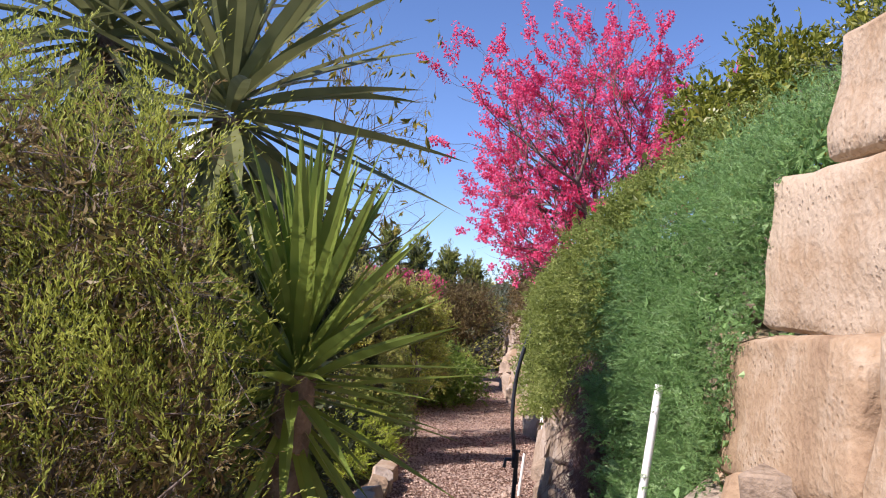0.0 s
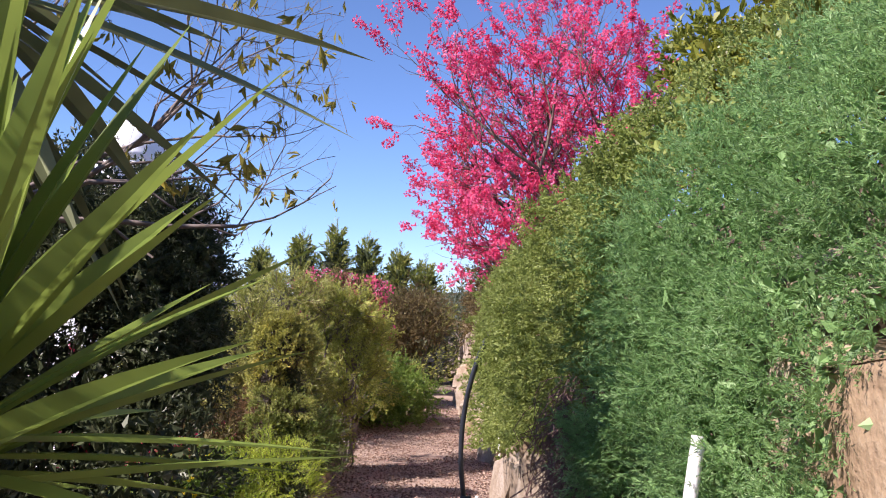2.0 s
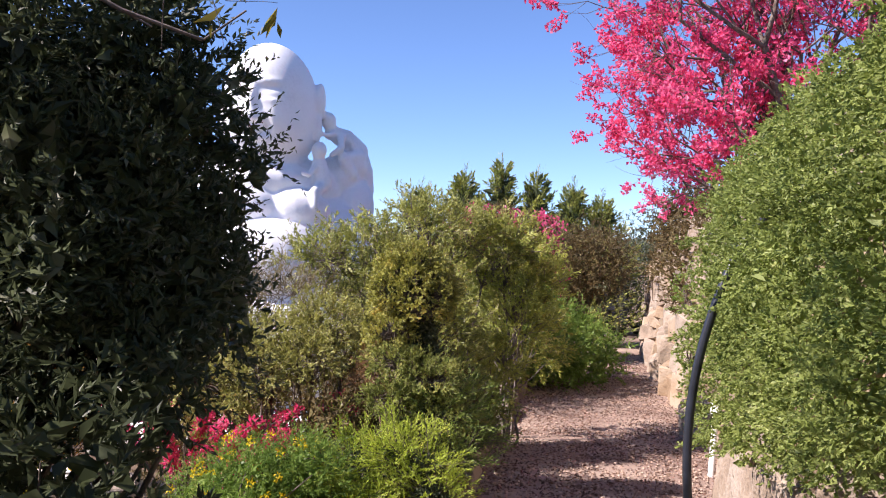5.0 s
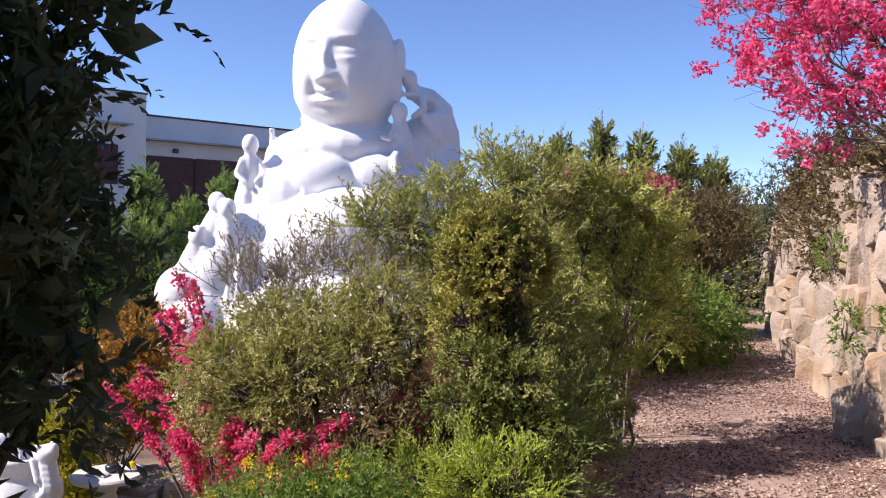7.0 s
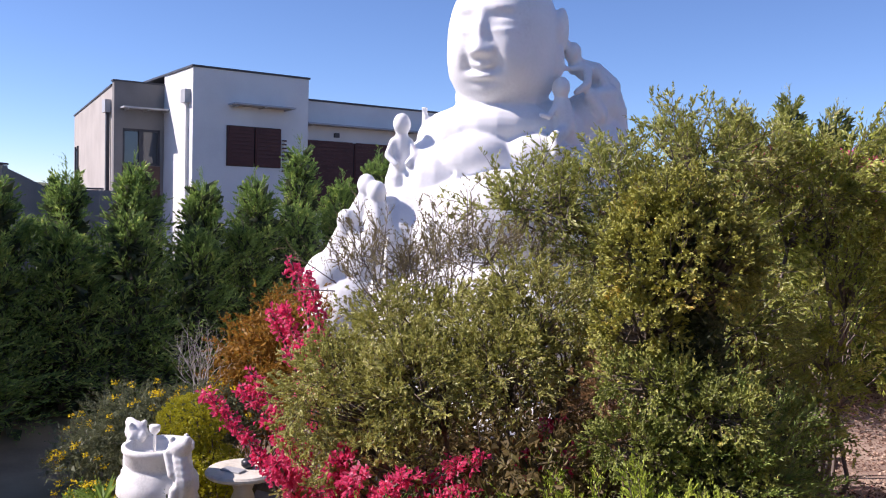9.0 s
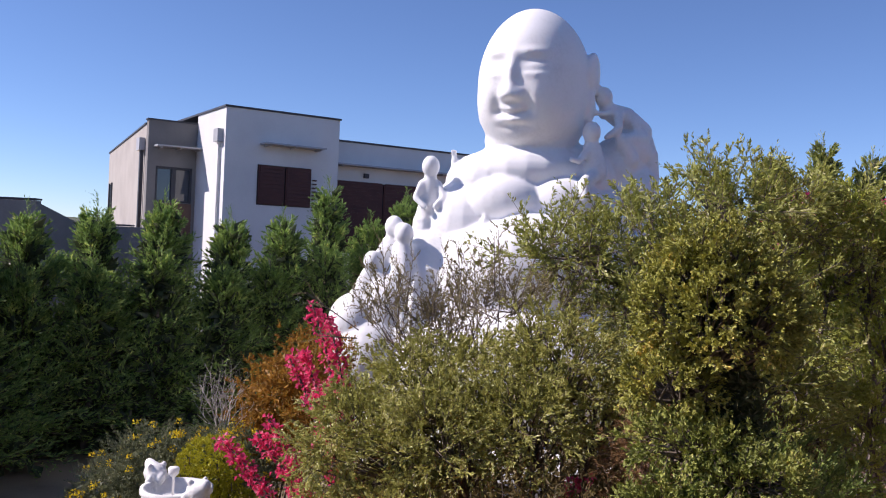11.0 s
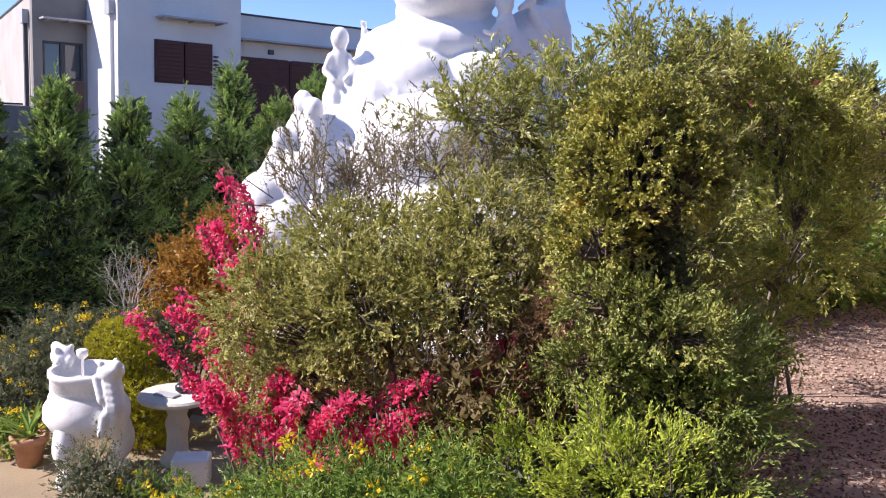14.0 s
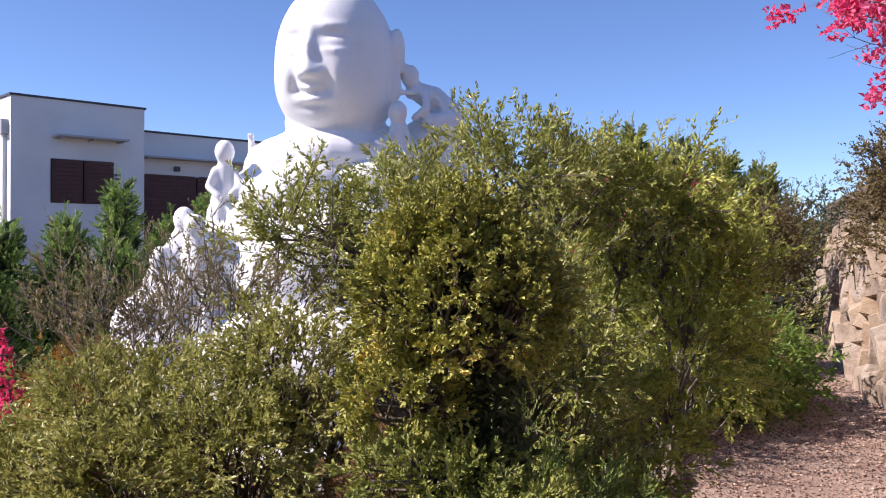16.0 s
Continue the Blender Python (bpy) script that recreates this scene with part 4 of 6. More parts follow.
blossom_tree("blossom_tree", (2.45, 12.9, 1.75), [((-1.0, 0.1, 0.5), 0.95), ((-1.0, -0.4, 0.6), 0.9), ((-0.95, 0.3, 0.8), 1.05), ((-0.8, -0.4, 0.9), 1.2), ((-0.8, 0.2, 1.0), 1.35), ((-0.6, -0.2, 1.1), 1.5), ((-0.45, 0.4, 1.1), 1.6), ((-0.3, -0.3, 1.1), 1.7),
                                             ((-0.1, 0.2, 1.0), 1.75), ((0.15, -0.3, 1.0), 1.65), ((0.4, 0.2, 1.0), 1.5), ((0.6, -0.3, 0.8), 1.2), ((0.8, 0.3, 0.6), 1.1), ((-0.5, -0.7, 0.7), 1.0)],
             "flowering tree covered in rods of bright pink blossom", 1.12, 0.048, 8, 0.042, M_PINK, 21, 0.09)


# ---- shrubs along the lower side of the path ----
# dark leafy tree, the shade on its near side put into the leaf colour too
shrub("dark_shrub", (-1.6, 6.1, -0.6), [(0.6, 0.28, 1.8, 0.3, 0.24, 0.42), (0.42, 0.28, 2.15, 0.26, 0.24, 0.45), (0.6, 0.4, 1.75, 0.24, 0.2, 0.3), (0.62, 0.38, 2.05, 0.24, 0.2, 0.4), (0.6, 0.34, 2.4, 0.25, 0.22, 0.34), (0.72, 0.52, 1.75, 0.15, 0.14, 0.3), (0.72, 0.52, 2.15, 0.15, 0.14, 0.35), (0.5, 0.12, 1.75, 0.42, 0.36, 0.55), (0.35, 0.12, 2.25, 0.36, 0.36, 0.5), (0.0, 0.05, 2.35, 0.5, 0.4, 0.5), (-0.3, 0.0, 1.8, 0.5, 0.4, 0.8)], M_SHADELEAF,
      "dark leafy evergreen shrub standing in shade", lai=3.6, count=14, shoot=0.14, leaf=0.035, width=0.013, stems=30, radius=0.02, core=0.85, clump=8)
shrub("dark_shrub", (-2.5, 6.2, -0.6), [(0.5, -0.1, 1.5, 0.7, 0.6, 0.6), (0.0, 0.0, 2.0, 0.9, 0.7, 0.75), (-0.6, 0.3, 1.8, 0.8, 0.8, 0.8)], M_SHADELEAF,
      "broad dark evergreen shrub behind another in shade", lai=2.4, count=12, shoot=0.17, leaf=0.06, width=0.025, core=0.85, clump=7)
# added low shrub, dark in place of the shaded ground under the tree
shrub("dark_shrub", (-0.95, 5.9, -0.5), [(0, 0, 0.95, 0.42, 0.35, 0.65), (-0.6, 0, 1.0, 0.6, 0.4, 0.75)], M_SHADELEAF, "low dark shrub added for the shade under a tree", lai=2.4, count=12, shoot=0.15, leaf=0.05, width=0.02)
# bare tree with a few leaves
bare = thing("bare_tree", (-1.65, 5.2, -0.6), "nearly bare tree with thin twigs and a few yellowing leaves", "tree")
rb = np.random.default_rng(11)
segs, tips = [((0, 0, 0), (0.05, 0.02, 1.2), 0.045, 0.04), ((0.05, 0.02, 1.2), (0.1, 0, 2.3), 0.04, 0.03)], [(Vector((0, 0, 0)), Vector((0, 0, 1)), 0)] * 2
for way in ((0.9, 0.25, 0.45), (0.9, 0.4, 0.1), (0.8, 0.0, 0.6), (0.7, 0.5, 0.5), (0.5, -0.3, 0.8), (0.2, 0.6, 0.7), (-0.5, 0.2, 0.8)):
    grow((0.1, 0, 2.3), way, 1.1, 0.016, 3, 3, 0.03, 0.4, 0.64, 4, segs, tips, 0, rb)
keep = [k for k, s in enumerate(segs) if s[1][0] < 1.55 and s[1][1] < 0.8 and (s[1][0] < 0.3 or s[1][2] > 1.9 + 0.5 * (s[1][0] - 0.3))]
joined("branchwork", mesh_of("branchwork", *tubes([segs[k] for k in keep], 4), M_TWIG, True), bare)
q = np.array([tuple(tips[k][0]) for k in keep if tips[k][2] >= 2 and rb.random() < 0.12])
joined("leaf_scatter", mesh_of("leaf_scatter", *sprigs(q, RNG.normal(size=q.shape) * 0.4 + [0, 0, -0.8], 3, 0.06, 0.08, 0.026, 0.5), M_AUTUMN), bare, "a few drooping yellow-green leaves")

# golden dwarf conifer: a dense acorn-shaped head over ragged tiers
golden = spray_shrub("golden_conifer", (-0.84, 9.98, -0.62), [(0, 0, 1.68, 0.28, 0.28, 0.21, 900), (0, 0, 1.84, 0.19, 0.19, 0.15, 380), (-0.13, -0.12, 1.42, 0.15, 0.14, 0.07, 180)], M_GOLD,
                     "golden-tipped dwarf conifer with a dense round head", "conifer", 0.065, 5, 8, 0.018, 0.011, 0.2, 0.25, 0.6, -0.7, None, 0.018, None, "", 3, 0.8, False, 0.0, 0.78, 0.97)
spray_shrub("dwarf_conifer", (-0.8, 9.94, -0.62), [(-0.08, -0.12, 1.22, 0.2, 0.15, 0.05, 170), (0.14, -0.14, 1.14, 0.18, 0.14, 0.05, 160), (-0.12, -0.16, 0.97, 0.16, 0.13, 0.05, 110), (0.16, -0.08, 0.88, 0.26, 0.18, 0.05, 170)], M_TIER,
            "green-gold dwarf conifer in ragged tiers under another", "conifer", 0.09, 6, 8, 0.018, 0.010, 0.15, 0.25, 0.55, -0.6, None, 0.016, None, "", 4, 0.7, False, 0.1, 0.7, 0.95)
# dark core leaves: the shade inside the conifer is put into their colour
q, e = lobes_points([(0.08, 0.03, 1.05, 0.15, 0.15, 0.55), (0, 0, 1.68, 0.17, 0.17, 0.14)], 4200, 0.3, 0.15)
joined("inner_foliage", mesh_of("inner_foliage", *leaves(q, RNG.normal(size=q.shape), 0.045, 0.02), M_SHADELEAF), golden, "inner foliage with its shade put into the dark colour")
# tall tea tree behind it, its sprays leaning out to both sides
spray_shrub("tea_tree", (-0.9, 11.9, -0.8), [(-0.86, -0.95, 2.04, 0.34, 0.34, 0.14, 60), (-0.55, -0.7, 2.14, 0.36, 0.36, 0.18, 70), (-0.15, -0.3, 2.34, 0.32, 0.4, 0.2, 70), (0.12, 0.0, 2.28, 0.36, 0.4, 0.26, 75), (0.42, 0.3, 2.15, 0.4, 0.4, 0.34, 80),
            (-0.5, -0.6, 1.85, 0.4, 0.4, 0.28, 60), (-0.1, -0.6, 1.7, 0.4, 0.4, 0.4, 70), (0.1, -0.5, 1.2, 0.4, 0.4, 0.4, 70), (0.0, -0.7, 1.45, 0.4, 0.3, 0.3, 60)], M_OLIVE,
            "airy olive-green tea tree with fine leaves", "shrub", 0.24, 8, 12, 0.034, 0.0125, 0.28, 0.4, 0.6, -0.6, M_TWIG, 0.02, None, "", 5)
spray_shrub("tea_tree", (-0.35, 12.5, -0.75), [(-0.05, -0.3, 2.05, 0.42, 0.42, 0.36, 80), (0.12, -0.15, 1.75, 0.42, 0.45, 0.36, 80), (0.02, -0.4, 1.4, 0.42, 0.42, 0.4, 80), (0.1, 0.4, 1.9, 0.45, 0.5, 0.4, 70), (0.1, 0.3, 1.2, 0.45, 0.5, 0.5, 60), (-0.1, -0.6, 0.95, 0.36, 0.36, 0.34, 60)], M_TEALIGHT,
            "lighter yellow-green tea tree leaning toward the path", "shrub", 0.24, 8, 12, 0.036, 0.0145, 0.25, 0.4, 0.6, -0.7, M_TWIG, 0.018, None, "", 6)
# low spreading tea tree, with its dark limbs open below
spray_shrub("tea_tree", (-1.5, 10.3, -0.95), [(-0.78, -0.42, 1.36, 0.28, 0.28, 0.2, 130), (-0.42, -0.4, 1.4, 0.32, 0.3, 0.24, 150), (-0.1, -0.25, 1.5, 0.28, 0.28, 0.22, 120), (-0.62, -0.2, 1.58, 0.27, 0.27, 0.18, 110), (-0.02, 0.0, 1.72, 0.3, 0.3, 0.2, 120), (-0.3, -0.1, 1.62, 0.28, 0.28, 0.18, 100),
            (-0.95, -0.3, 1.15, 0.2, 0.2, 0.16, 60), (-0.55, -0.5, 1.12, 0.26, 0.22, 0.16, 80), (-0.85, -0.45, 0.95, 0.2, 0.2, 0.16, 50), (0.12, 0.1, 1.5, 0.22, 0.22, 0.2, 70)], M_TEALOW,
            "spreading olive-brown tea tree with fine leaves on dark limbs", "shrub", 0.15, 7, 12, 0.022, 0.0105, 0.2, 0.4, 0.65, -0.6, M_BARK, 0.017, None, "", 8)
# dark undergrowth on the bank behind it
shrub("brown_shrub", (-2.1, 11.3, -1.3), [(0.1, 0, 1.05, 0.75, 0.45, 0.75), (-0.7, 0.1, 0.85, 0.6, 0.45, 0.7), (0.8, 0.1, 1.1, 0.5, 0.4, 0.8), (0.0, 0, 0.4, 0.9, 0.4, 0.5)], M_BROWN, "dark brown-green undergrowth on the bank", lai=3.0, count=12, shoot=0.16, leaf=0.04, width=0.016, stems=20)
shrub("brown_shrub", (-1.2, 11.0, -0.8), [(0, 0, 0.6, 0.5, 0.4, 0.6), (0.35, 0.2, 0.7, 0.35, 0.4, 0.6)], M_BROWN, "low dark undergrowth under the tea tree", lai=3.0, count=12, shoot=0.14, leaf=0.036, width=0.015, stems=14)
# sparse twiggy upper growth
spray_shrub("dry_shrub", (-2.15, 10.75, -1.2), [(-0.3, -0.3, 2.02, 0.3, 0.3, 0.2, 30), (0.1, -0.2, 2.1, 0.32, 0.3, 0.2, 36), (-0.1, -0.2, 1.85, 0.34, 0.3, 0.24, 34), (0.35, 0.0, 2.15, 0.25, 0.25, 0.18, 22)], M_DRYOLIVE,
            "sparse grey-brown twiggy shrub behind the tea tree", "shrub", 0.27, 8, 14, 0.021, 0.0075, 0.7, 0.4, 0.5, -0.3, M_TWIG, 0.011, None, "", 9, 0.6)
spray_shrub("dry_shrub", (-1.08, 10.05, -0.7), [(0, 0, 1.2, 0.15, 0.13, 0.16, 60), (0.05, 0, 1.0, 0.12, 0.1, 0.12, 36)], M_RUSTTWIG,
            "dead rust-brown branch of fine dry leaves", "shrub", 0.11, 7, 10, 0.02, 0.005, 0.1, 0.4, 0.7, -0.7, M_DEAD, 0.01, None, "", 10)
# spreading junipers, bright plumes low down and darker ones beside the conifer
for k, (x, y, s, h, m) in enumerate(((-0.98, 9.55, 1.0, 0.72, 0), (-0.66, 9.45, 0.8, 0.6, 0), (-1.3, 9.35, 0.9, 0.62, 0), (-0.62, 9.9, 0.9, 0.85, 1), (-0.62, 10.4, 0.9, 0.9, 1), (-0.6, 11.1, 0.8, 0.7, 1), (-0.6, 11.9, 0.8, 0.6, 1), (-1.9, 9.2, 0.7, 0.5, 0), (-0.9, 9.1, 0.7, 0.42, 0))):
    g = ground_z(x, y)
    # the dark inner leaf colour paints the shade inside each juniper
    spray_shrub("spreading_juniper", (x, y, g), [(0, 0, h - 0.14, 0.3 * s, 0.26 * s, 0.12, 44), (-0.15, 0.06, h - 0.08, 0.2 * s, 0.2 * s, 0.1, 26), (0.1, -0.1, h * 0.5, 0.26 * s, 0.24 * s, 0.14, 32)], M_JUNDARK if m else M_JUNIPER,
                "dark green juniper under the golden conifer" if m else "low spreading yellow-green juniper beside the path", "shrub", 0.22, 11, 9, 0.025, 0.009, 0.3, 0.3, 0.4, -0.3, None, 0.012, M_SHADELEAF, "junipers by the path", 20 + k, 0.5, True, 0.1)


def flower_shrub(name, at, lobes, green, petal_mat, label, n, nb, bloom, petals, petal, seed, shoot=0.1, leaf=0.025, width=0.008, category="shrub", inner=0.8):
    ob = shrub(name, at, lobes, green, label, category, count=12, shoot=shoot, leaf=leaf, width=width, stems=16, seed=seed)
    p, d = lobes_points(lobes, nb, inner, 0.25)
    if nb > 300:
        joined("blossom", mesh_of("blossom", *blooms(p + d * 0.05, bloom, petals, petal), petal_mat), ob)
        return ob
    forms = [mesh_of("flower", *blooms(np.zeros((1, 3)), bloom, petals, petal), petal_mat) for _ in range(5)]
    for k in range(len(p)):
        attach("flower", forms[k % 5], ob).location = p[k] + d[k] * 0.05
    return ob


flower_shrub("yellow_daisy_bush", (-1.55, 8.95, -0.8), [(0, 0, 0.75, 0.28, 0.26, 0.26), (0.3, 0.1, 0.8, 0.26, 0.24, 0.26), (-0.25, 0.1, 0.62, 0.26, 0.26, 0.24), (0.1, 0, 0.4, 0.4, 0.3, 0.3)], M_BROAD, M_YELLOW, "green bush with bright yellow daisy flowers", 600, 60, 0.022, 18, 0.017, 5)


def wands(name, at, ways, label, seed):
    """Arching stems clothed in magenta blossom."""
    ob = thing(name, at, label, "flowering shrub")
    r = np.random.default_rng(seed)
    segs, pts = [], []
    for (a, b, c) in ways:
        line = curve_pts([(0, 0, 0), a, b, c], 24)
        for i in range(len(line) - 1):
            segs.append((line[i], line[i + 1], 0.007, 0.006))
            if i > 13:
                for j in range(5):
                    if r.random() < 0.7:
                        pts.append(line[i] + (line[i + 1] - line[i]) * r.random() + r.normal(size=3) * 0.014)
    joined("branchwork", mesh_of("branchwork", *tubes(segs, 5), M_BARK, True), ob)
    pts = np.array(pts)
    joined("blossom", mesh_of("blossom", *blooms(pts, 0.026, 9, 0.024), M_MAGENTA), ob, "magenta blossom along the stems")
    return ob


rw = random.Random(3)
QUINCE = Vector((-2.45, 10.2, -1.45))
ways = []
# ends of the main wands: a loose fan on the open side, low arches before the tea tree
for ex, ey, ez in ((-3.25, 10.15, 0.34), (-3.02, 10.12, 0.44), (-2.87, 10.36, 0.93), (-2.96, 10.3, 0.72), (-2.7, 10.3, 0.5), (-2.8, 10.0, 0.2), (-2.6, 10.0, 0.16), (-2.4, 9.6, 0.2), (-2.2, 9.55, 0.17), (-1.95, 9.5, 0.2), (-1.75, 9.52, 0.22), (-1.62, 9.55, 0.32), (-1.45, 9.55, 0.27)):
    for _ in range(2):
        c = Vector((ex, ey, ez)) - QUINCE + Vector((rw.uniform(-0.1, 0.1), rw.uniform(-0.12, 0.12), rw.uniform(-0.22, 0.04)))
        ways.append(((c.x * 0.25, c.y * 0.3, c.z * 0.5), (c.x * 0.62, c.y * 0.7, c.z * 0.84), tuple(c)))
wands("flowering_quince", tuple(QUINCE), ways, "low shrub with arching wands of magenta blossom", 6)
# a few blossoms deep inside the tea tree
ways = [((0.05, 0.0, 0.5), (0.1, -0.05, 0.9), (0.18 + 0.07 * k, -0.1, 1.05 + 0.12 * (k % 3))) for k in range(5)]
wands("flowering_quince", (-1.75, 10.45, -1.0), ways, "stray magenta blossom stems inside the tea tree", 16)

# far shrubs beside the path and at its end
shrub("broad_leaved_shrub", (-0.1, 16.6, -0.55), [(0.1, 0, 0.65, 0.8, 1.0, 0.65), (0.6, 0.7, 0.45, 0.6, 0.6, 0.5), (-0.5, 0.6, 1.0, 0.8, 1, 0.75), (-0.3, -0.9, 0.9, 0.5, 0.6, 0.6)], M_BROAD, "leafy green shrub leaning over the path", count=12, shoot=0.2, leaf=0.07, width=0.025)
shrub("tea_tree", (-1.6, 15.0, -1.2), [(0, 0, 1.6, 1.2, 1.5, 0.9), (0.3, 1.6, 1.5, 1.2, 1.3, 0.9)], M_OLIVE, "airy olive-green tea tree with fine leaves", count=14, shoot=0.25, leaf=0.04, width=0.013, up=0.6, rough=0.3)
flower_shrub("pink_shrub", (-0.9, 19.5, -0.9), [(-0.35, 0, 2.7, 0.7, 0.6, 0.36), (0.3, 0.2, 2.6, 0.6, 0.6, 0.36), (0, 0, 1.9, 0.9, 0.8, 0.7)], M_BROWN, M_PINK, "russet shrub with pale pink blossom", 1100, 420, 0.07, 9, 0.055, 9, 0.2, 0.05, 0.02)
shrub("brown_shrub", (0.6, 22.5, -0.6), [(0, 0, 1.9, 0.9, 0.9, 0.8), (-0.7, 0, 1.4, 0.7, 0.7, 1.0)], M_BROWN, "brown twiggy shrub by the end of the path", lai=2.6, count=12, shoot=0.2, leaf=0.05, width=0.02)
shrub("wall_creeper", (2.35, 17.5, 0.9), [(0, 0, 0.6, 0.7, 1.6, 0.8), (-0.3, -1.2, 0.3, 0.6, 0.9, 0.7), (0, 2.0, 0.5, 0.8, 1.5, 0.9), (0.2, -2.4, 0.9, 0.7, 1.0, 0.8), (-0.2, 0.6, 1.1, 0.7, 1.3, 0.6)], M_BROWN, "brown-green creeper tumbling over the wall", count=12, shoot=0.2, leaf=0.06, width=0.026)
# hedge in dark leaves that paint the shade of the far passage
shrub("dark_hedge", (2.4, 29.5, -0.6), [(0, 0, 1.6, 1.6, 0.8, 1.6), (1.9, 0, 1.6, 1.5, 0.8, 1.7)], M_SHADELEAF, "dark hedge for the shade at the end of the path", "hedge", count=12, shoot=0.3, leaf=0.09, width=0.03)

# ---- the court below ----
def leyland(name, at, height, width, seed, n, material=None):
    """A soft conifer: a trunk, rising boughs that fan out into flat sprays, and a pointed leader."""
    ob = thing(name, at, "soft dark green conifer with feathery boughs and pointed top", "conifer", "conifer hedge behind the court")
    r = np.random.default_rng(seed)
    h = np.concatenate([r.random(n) ** 1.15 * 0.93, np.linspace(0.8, 0.97, 16)])
    az = np.arange(len(h)) * 2.39996 + r.uniform(-0.4, 0.4, len(h))
    reach = width * (1 - h) ** 1.2 * r.uniform(0.75, 1.2, len(h)) + 0.1
    out = np.stack([np.cos(az), np.sin(az), np.zeros(len(h))], 1)
    p = out * (reach * r.uniform(0.2, 0.5, len(h)))[:, None] + np.stack([np.zeros(len(h))] * 2 + [0.1 + h * height], 1)
    d = out + np.stack([np.zeros(len(h))] * 2 + [0.5 + 1.5 * h ** 2], 1) + r.normal(size=(len(h), 3)) * 0.2
    green, wood = sprays(p, d, 0.2 + reach * 0.6, 11, 5, 0.11, 0.03, 0.3, 0.5, True, 0.1)
    top = np.array([(0.0, 0.0, height * q) for q in (0.8, 0.9, 0.97)])
    g2, w2 = sprays(top, np.array([(0.05, 0, 1.0), (-0.05, 0.03, 1.0), (0, 0, 1.0)]), 0.5, 14, 7, 0.06, 0.015, 0.35, 0.4)
    joined("crown", mesh_of("crown", *merge(green, g2), material or M_CONIFER), ob)
    # large dark leaves carry the shade and dead growth behind the boughs in their colour
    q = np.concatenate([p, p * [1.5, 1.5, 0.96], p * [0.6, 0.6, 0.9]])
    joined("inner_foliage", mesh_of("inner_foliage", *leaves(q, r.normal(size=q.shape), 0.34, 0.17), M_SHADELEAF), ob)
    joined("branchwork", mesh_of("branchwork", *tubes(wood[: len(h)] + w2[:3], 3), M_BARK, True), ob)
    attach("trunk", mesh_of("trunk", *pipe([(0, 0, -0.1), (0.03, 0, height * 0.5), (0, 0, height * 0.97)], 0.1, 8, [0.11, 0.07, 0.01]), M_BARK, True), ob)
    return ob


rl = random.Random(8)
for k in range(14):
    s = k / 13
    x = -11.9 - 0.4 * math.sin(s * 3.0) + 3.2 * max(0, s - 0.35) / 0.65
    leyland("conifer", (x + rl.uniform(-0.25, 0.25), 11.0 + 12.6 * s + rl.uniform(-0.2, 0.2), COURT), 3.3 + 0.75 * s + rl.uniform(-0.3, 0.6), rl.uniform(1.6, 1.9), 40 + k, 200)


for k in range(13):
    s = (k + 0.5) / 13
    x = -11.3 - 0.4 * math.sin(s * 3.0) + 3.2 * max(0, s - 0.35) / 0.65
    leyland("conifer", (x + rl.uniform(-0.2, 0.2), 11.0 + 12.6 * s, COURT), 2.5 + 0.6 * s + rl.uniform(-0.2, 0.3), 1.5, 120 + k, 110)
# taller ones closing the garden at the end of the path
for x, top in ((-3.6, 3.5), (-2.5, 4.0), (-1.6, 4.3), (-0.7, 4.0), (0.2, 3.7), (0.9, 3.4)):
    leyland("conifer", (x, 26 + rl.uniform(-0.3, 0.3), -0.6), top * 0.95, 1.9, 80 + int(x * 3), 130, M_TIER)


# ---- the statue ----
def sphere_data(u, v):
    vs = [(0, 0, 1)]
    for j in range(1, v):
        t = math.pi * j / v
        vs += [(math.sin(t) * math.cos(2 * math.pi * i / u), math.sin(t) * math.sin(2 * math.pi * i / u), math.cos(t)) for i in range(u)]
    vs.append((0, 0, -1))
    fs = [(0, 1 + i, 1 + (i + 1) % u) for i in range(u)]
    for j in range(v - 2):
        o = 1 + j * u
        for i in range(u):
            a, b = o + i, o + (i + 1) % u
            fs += [(a, a + u, b + u), (a, b + u, b)]
    o = 1 + (v - 2) * u
    fs += [(o + i, len(vs) - 1, o + (i + 1) % u) for i in range(u)]
    return np.array(vs, float), np.array(fs)


FINE, COARSE = sphere_data(22, 14), sphere_data(8, 5)


def ball(out, c, r, turn=None, fine=True):
    """Adds a ball, as corners and triangles, to the list out."""
    v, f = FINE if fine else COARSE
    m = np.array(Matrix.Translation(c) @ (turn or Matrix()) @ Matrix.Diagonal((*r, 1)))
    out.append((v @ m[:3, :3].T + m[:3, 3], f))


def limb(bm, pts, radii):
    """A chain of overlapping balls."""
    for i in range(len(pts) - 1):
        a, b = Vector(pts[i]), Vector(pts[i + 1])
        n = max(2, int((b - a).length / (min(radii[i], radii[i + 1]) * 0.5)))
        for k in range(n + 1):
            s = k / n
            r = radii[i] + (radii[i + 1] - radii[i]) * s
            ball(bm, a.lerp(b, s), (r, r, r), None, False)


def bump(d, az, el, size, squash=1.0):
    """How near the ways d lie to a spot on the head, 0 to 1."""
    a = np.arctan2(d[:, 0], -d[:, 1])
    e = np.arcsin(np.clip(d[:, 2], -1, 1))
    return np.exp(-(((a - az) / size) ** 2 + ((e - el) / (size * squash)) ** 2))


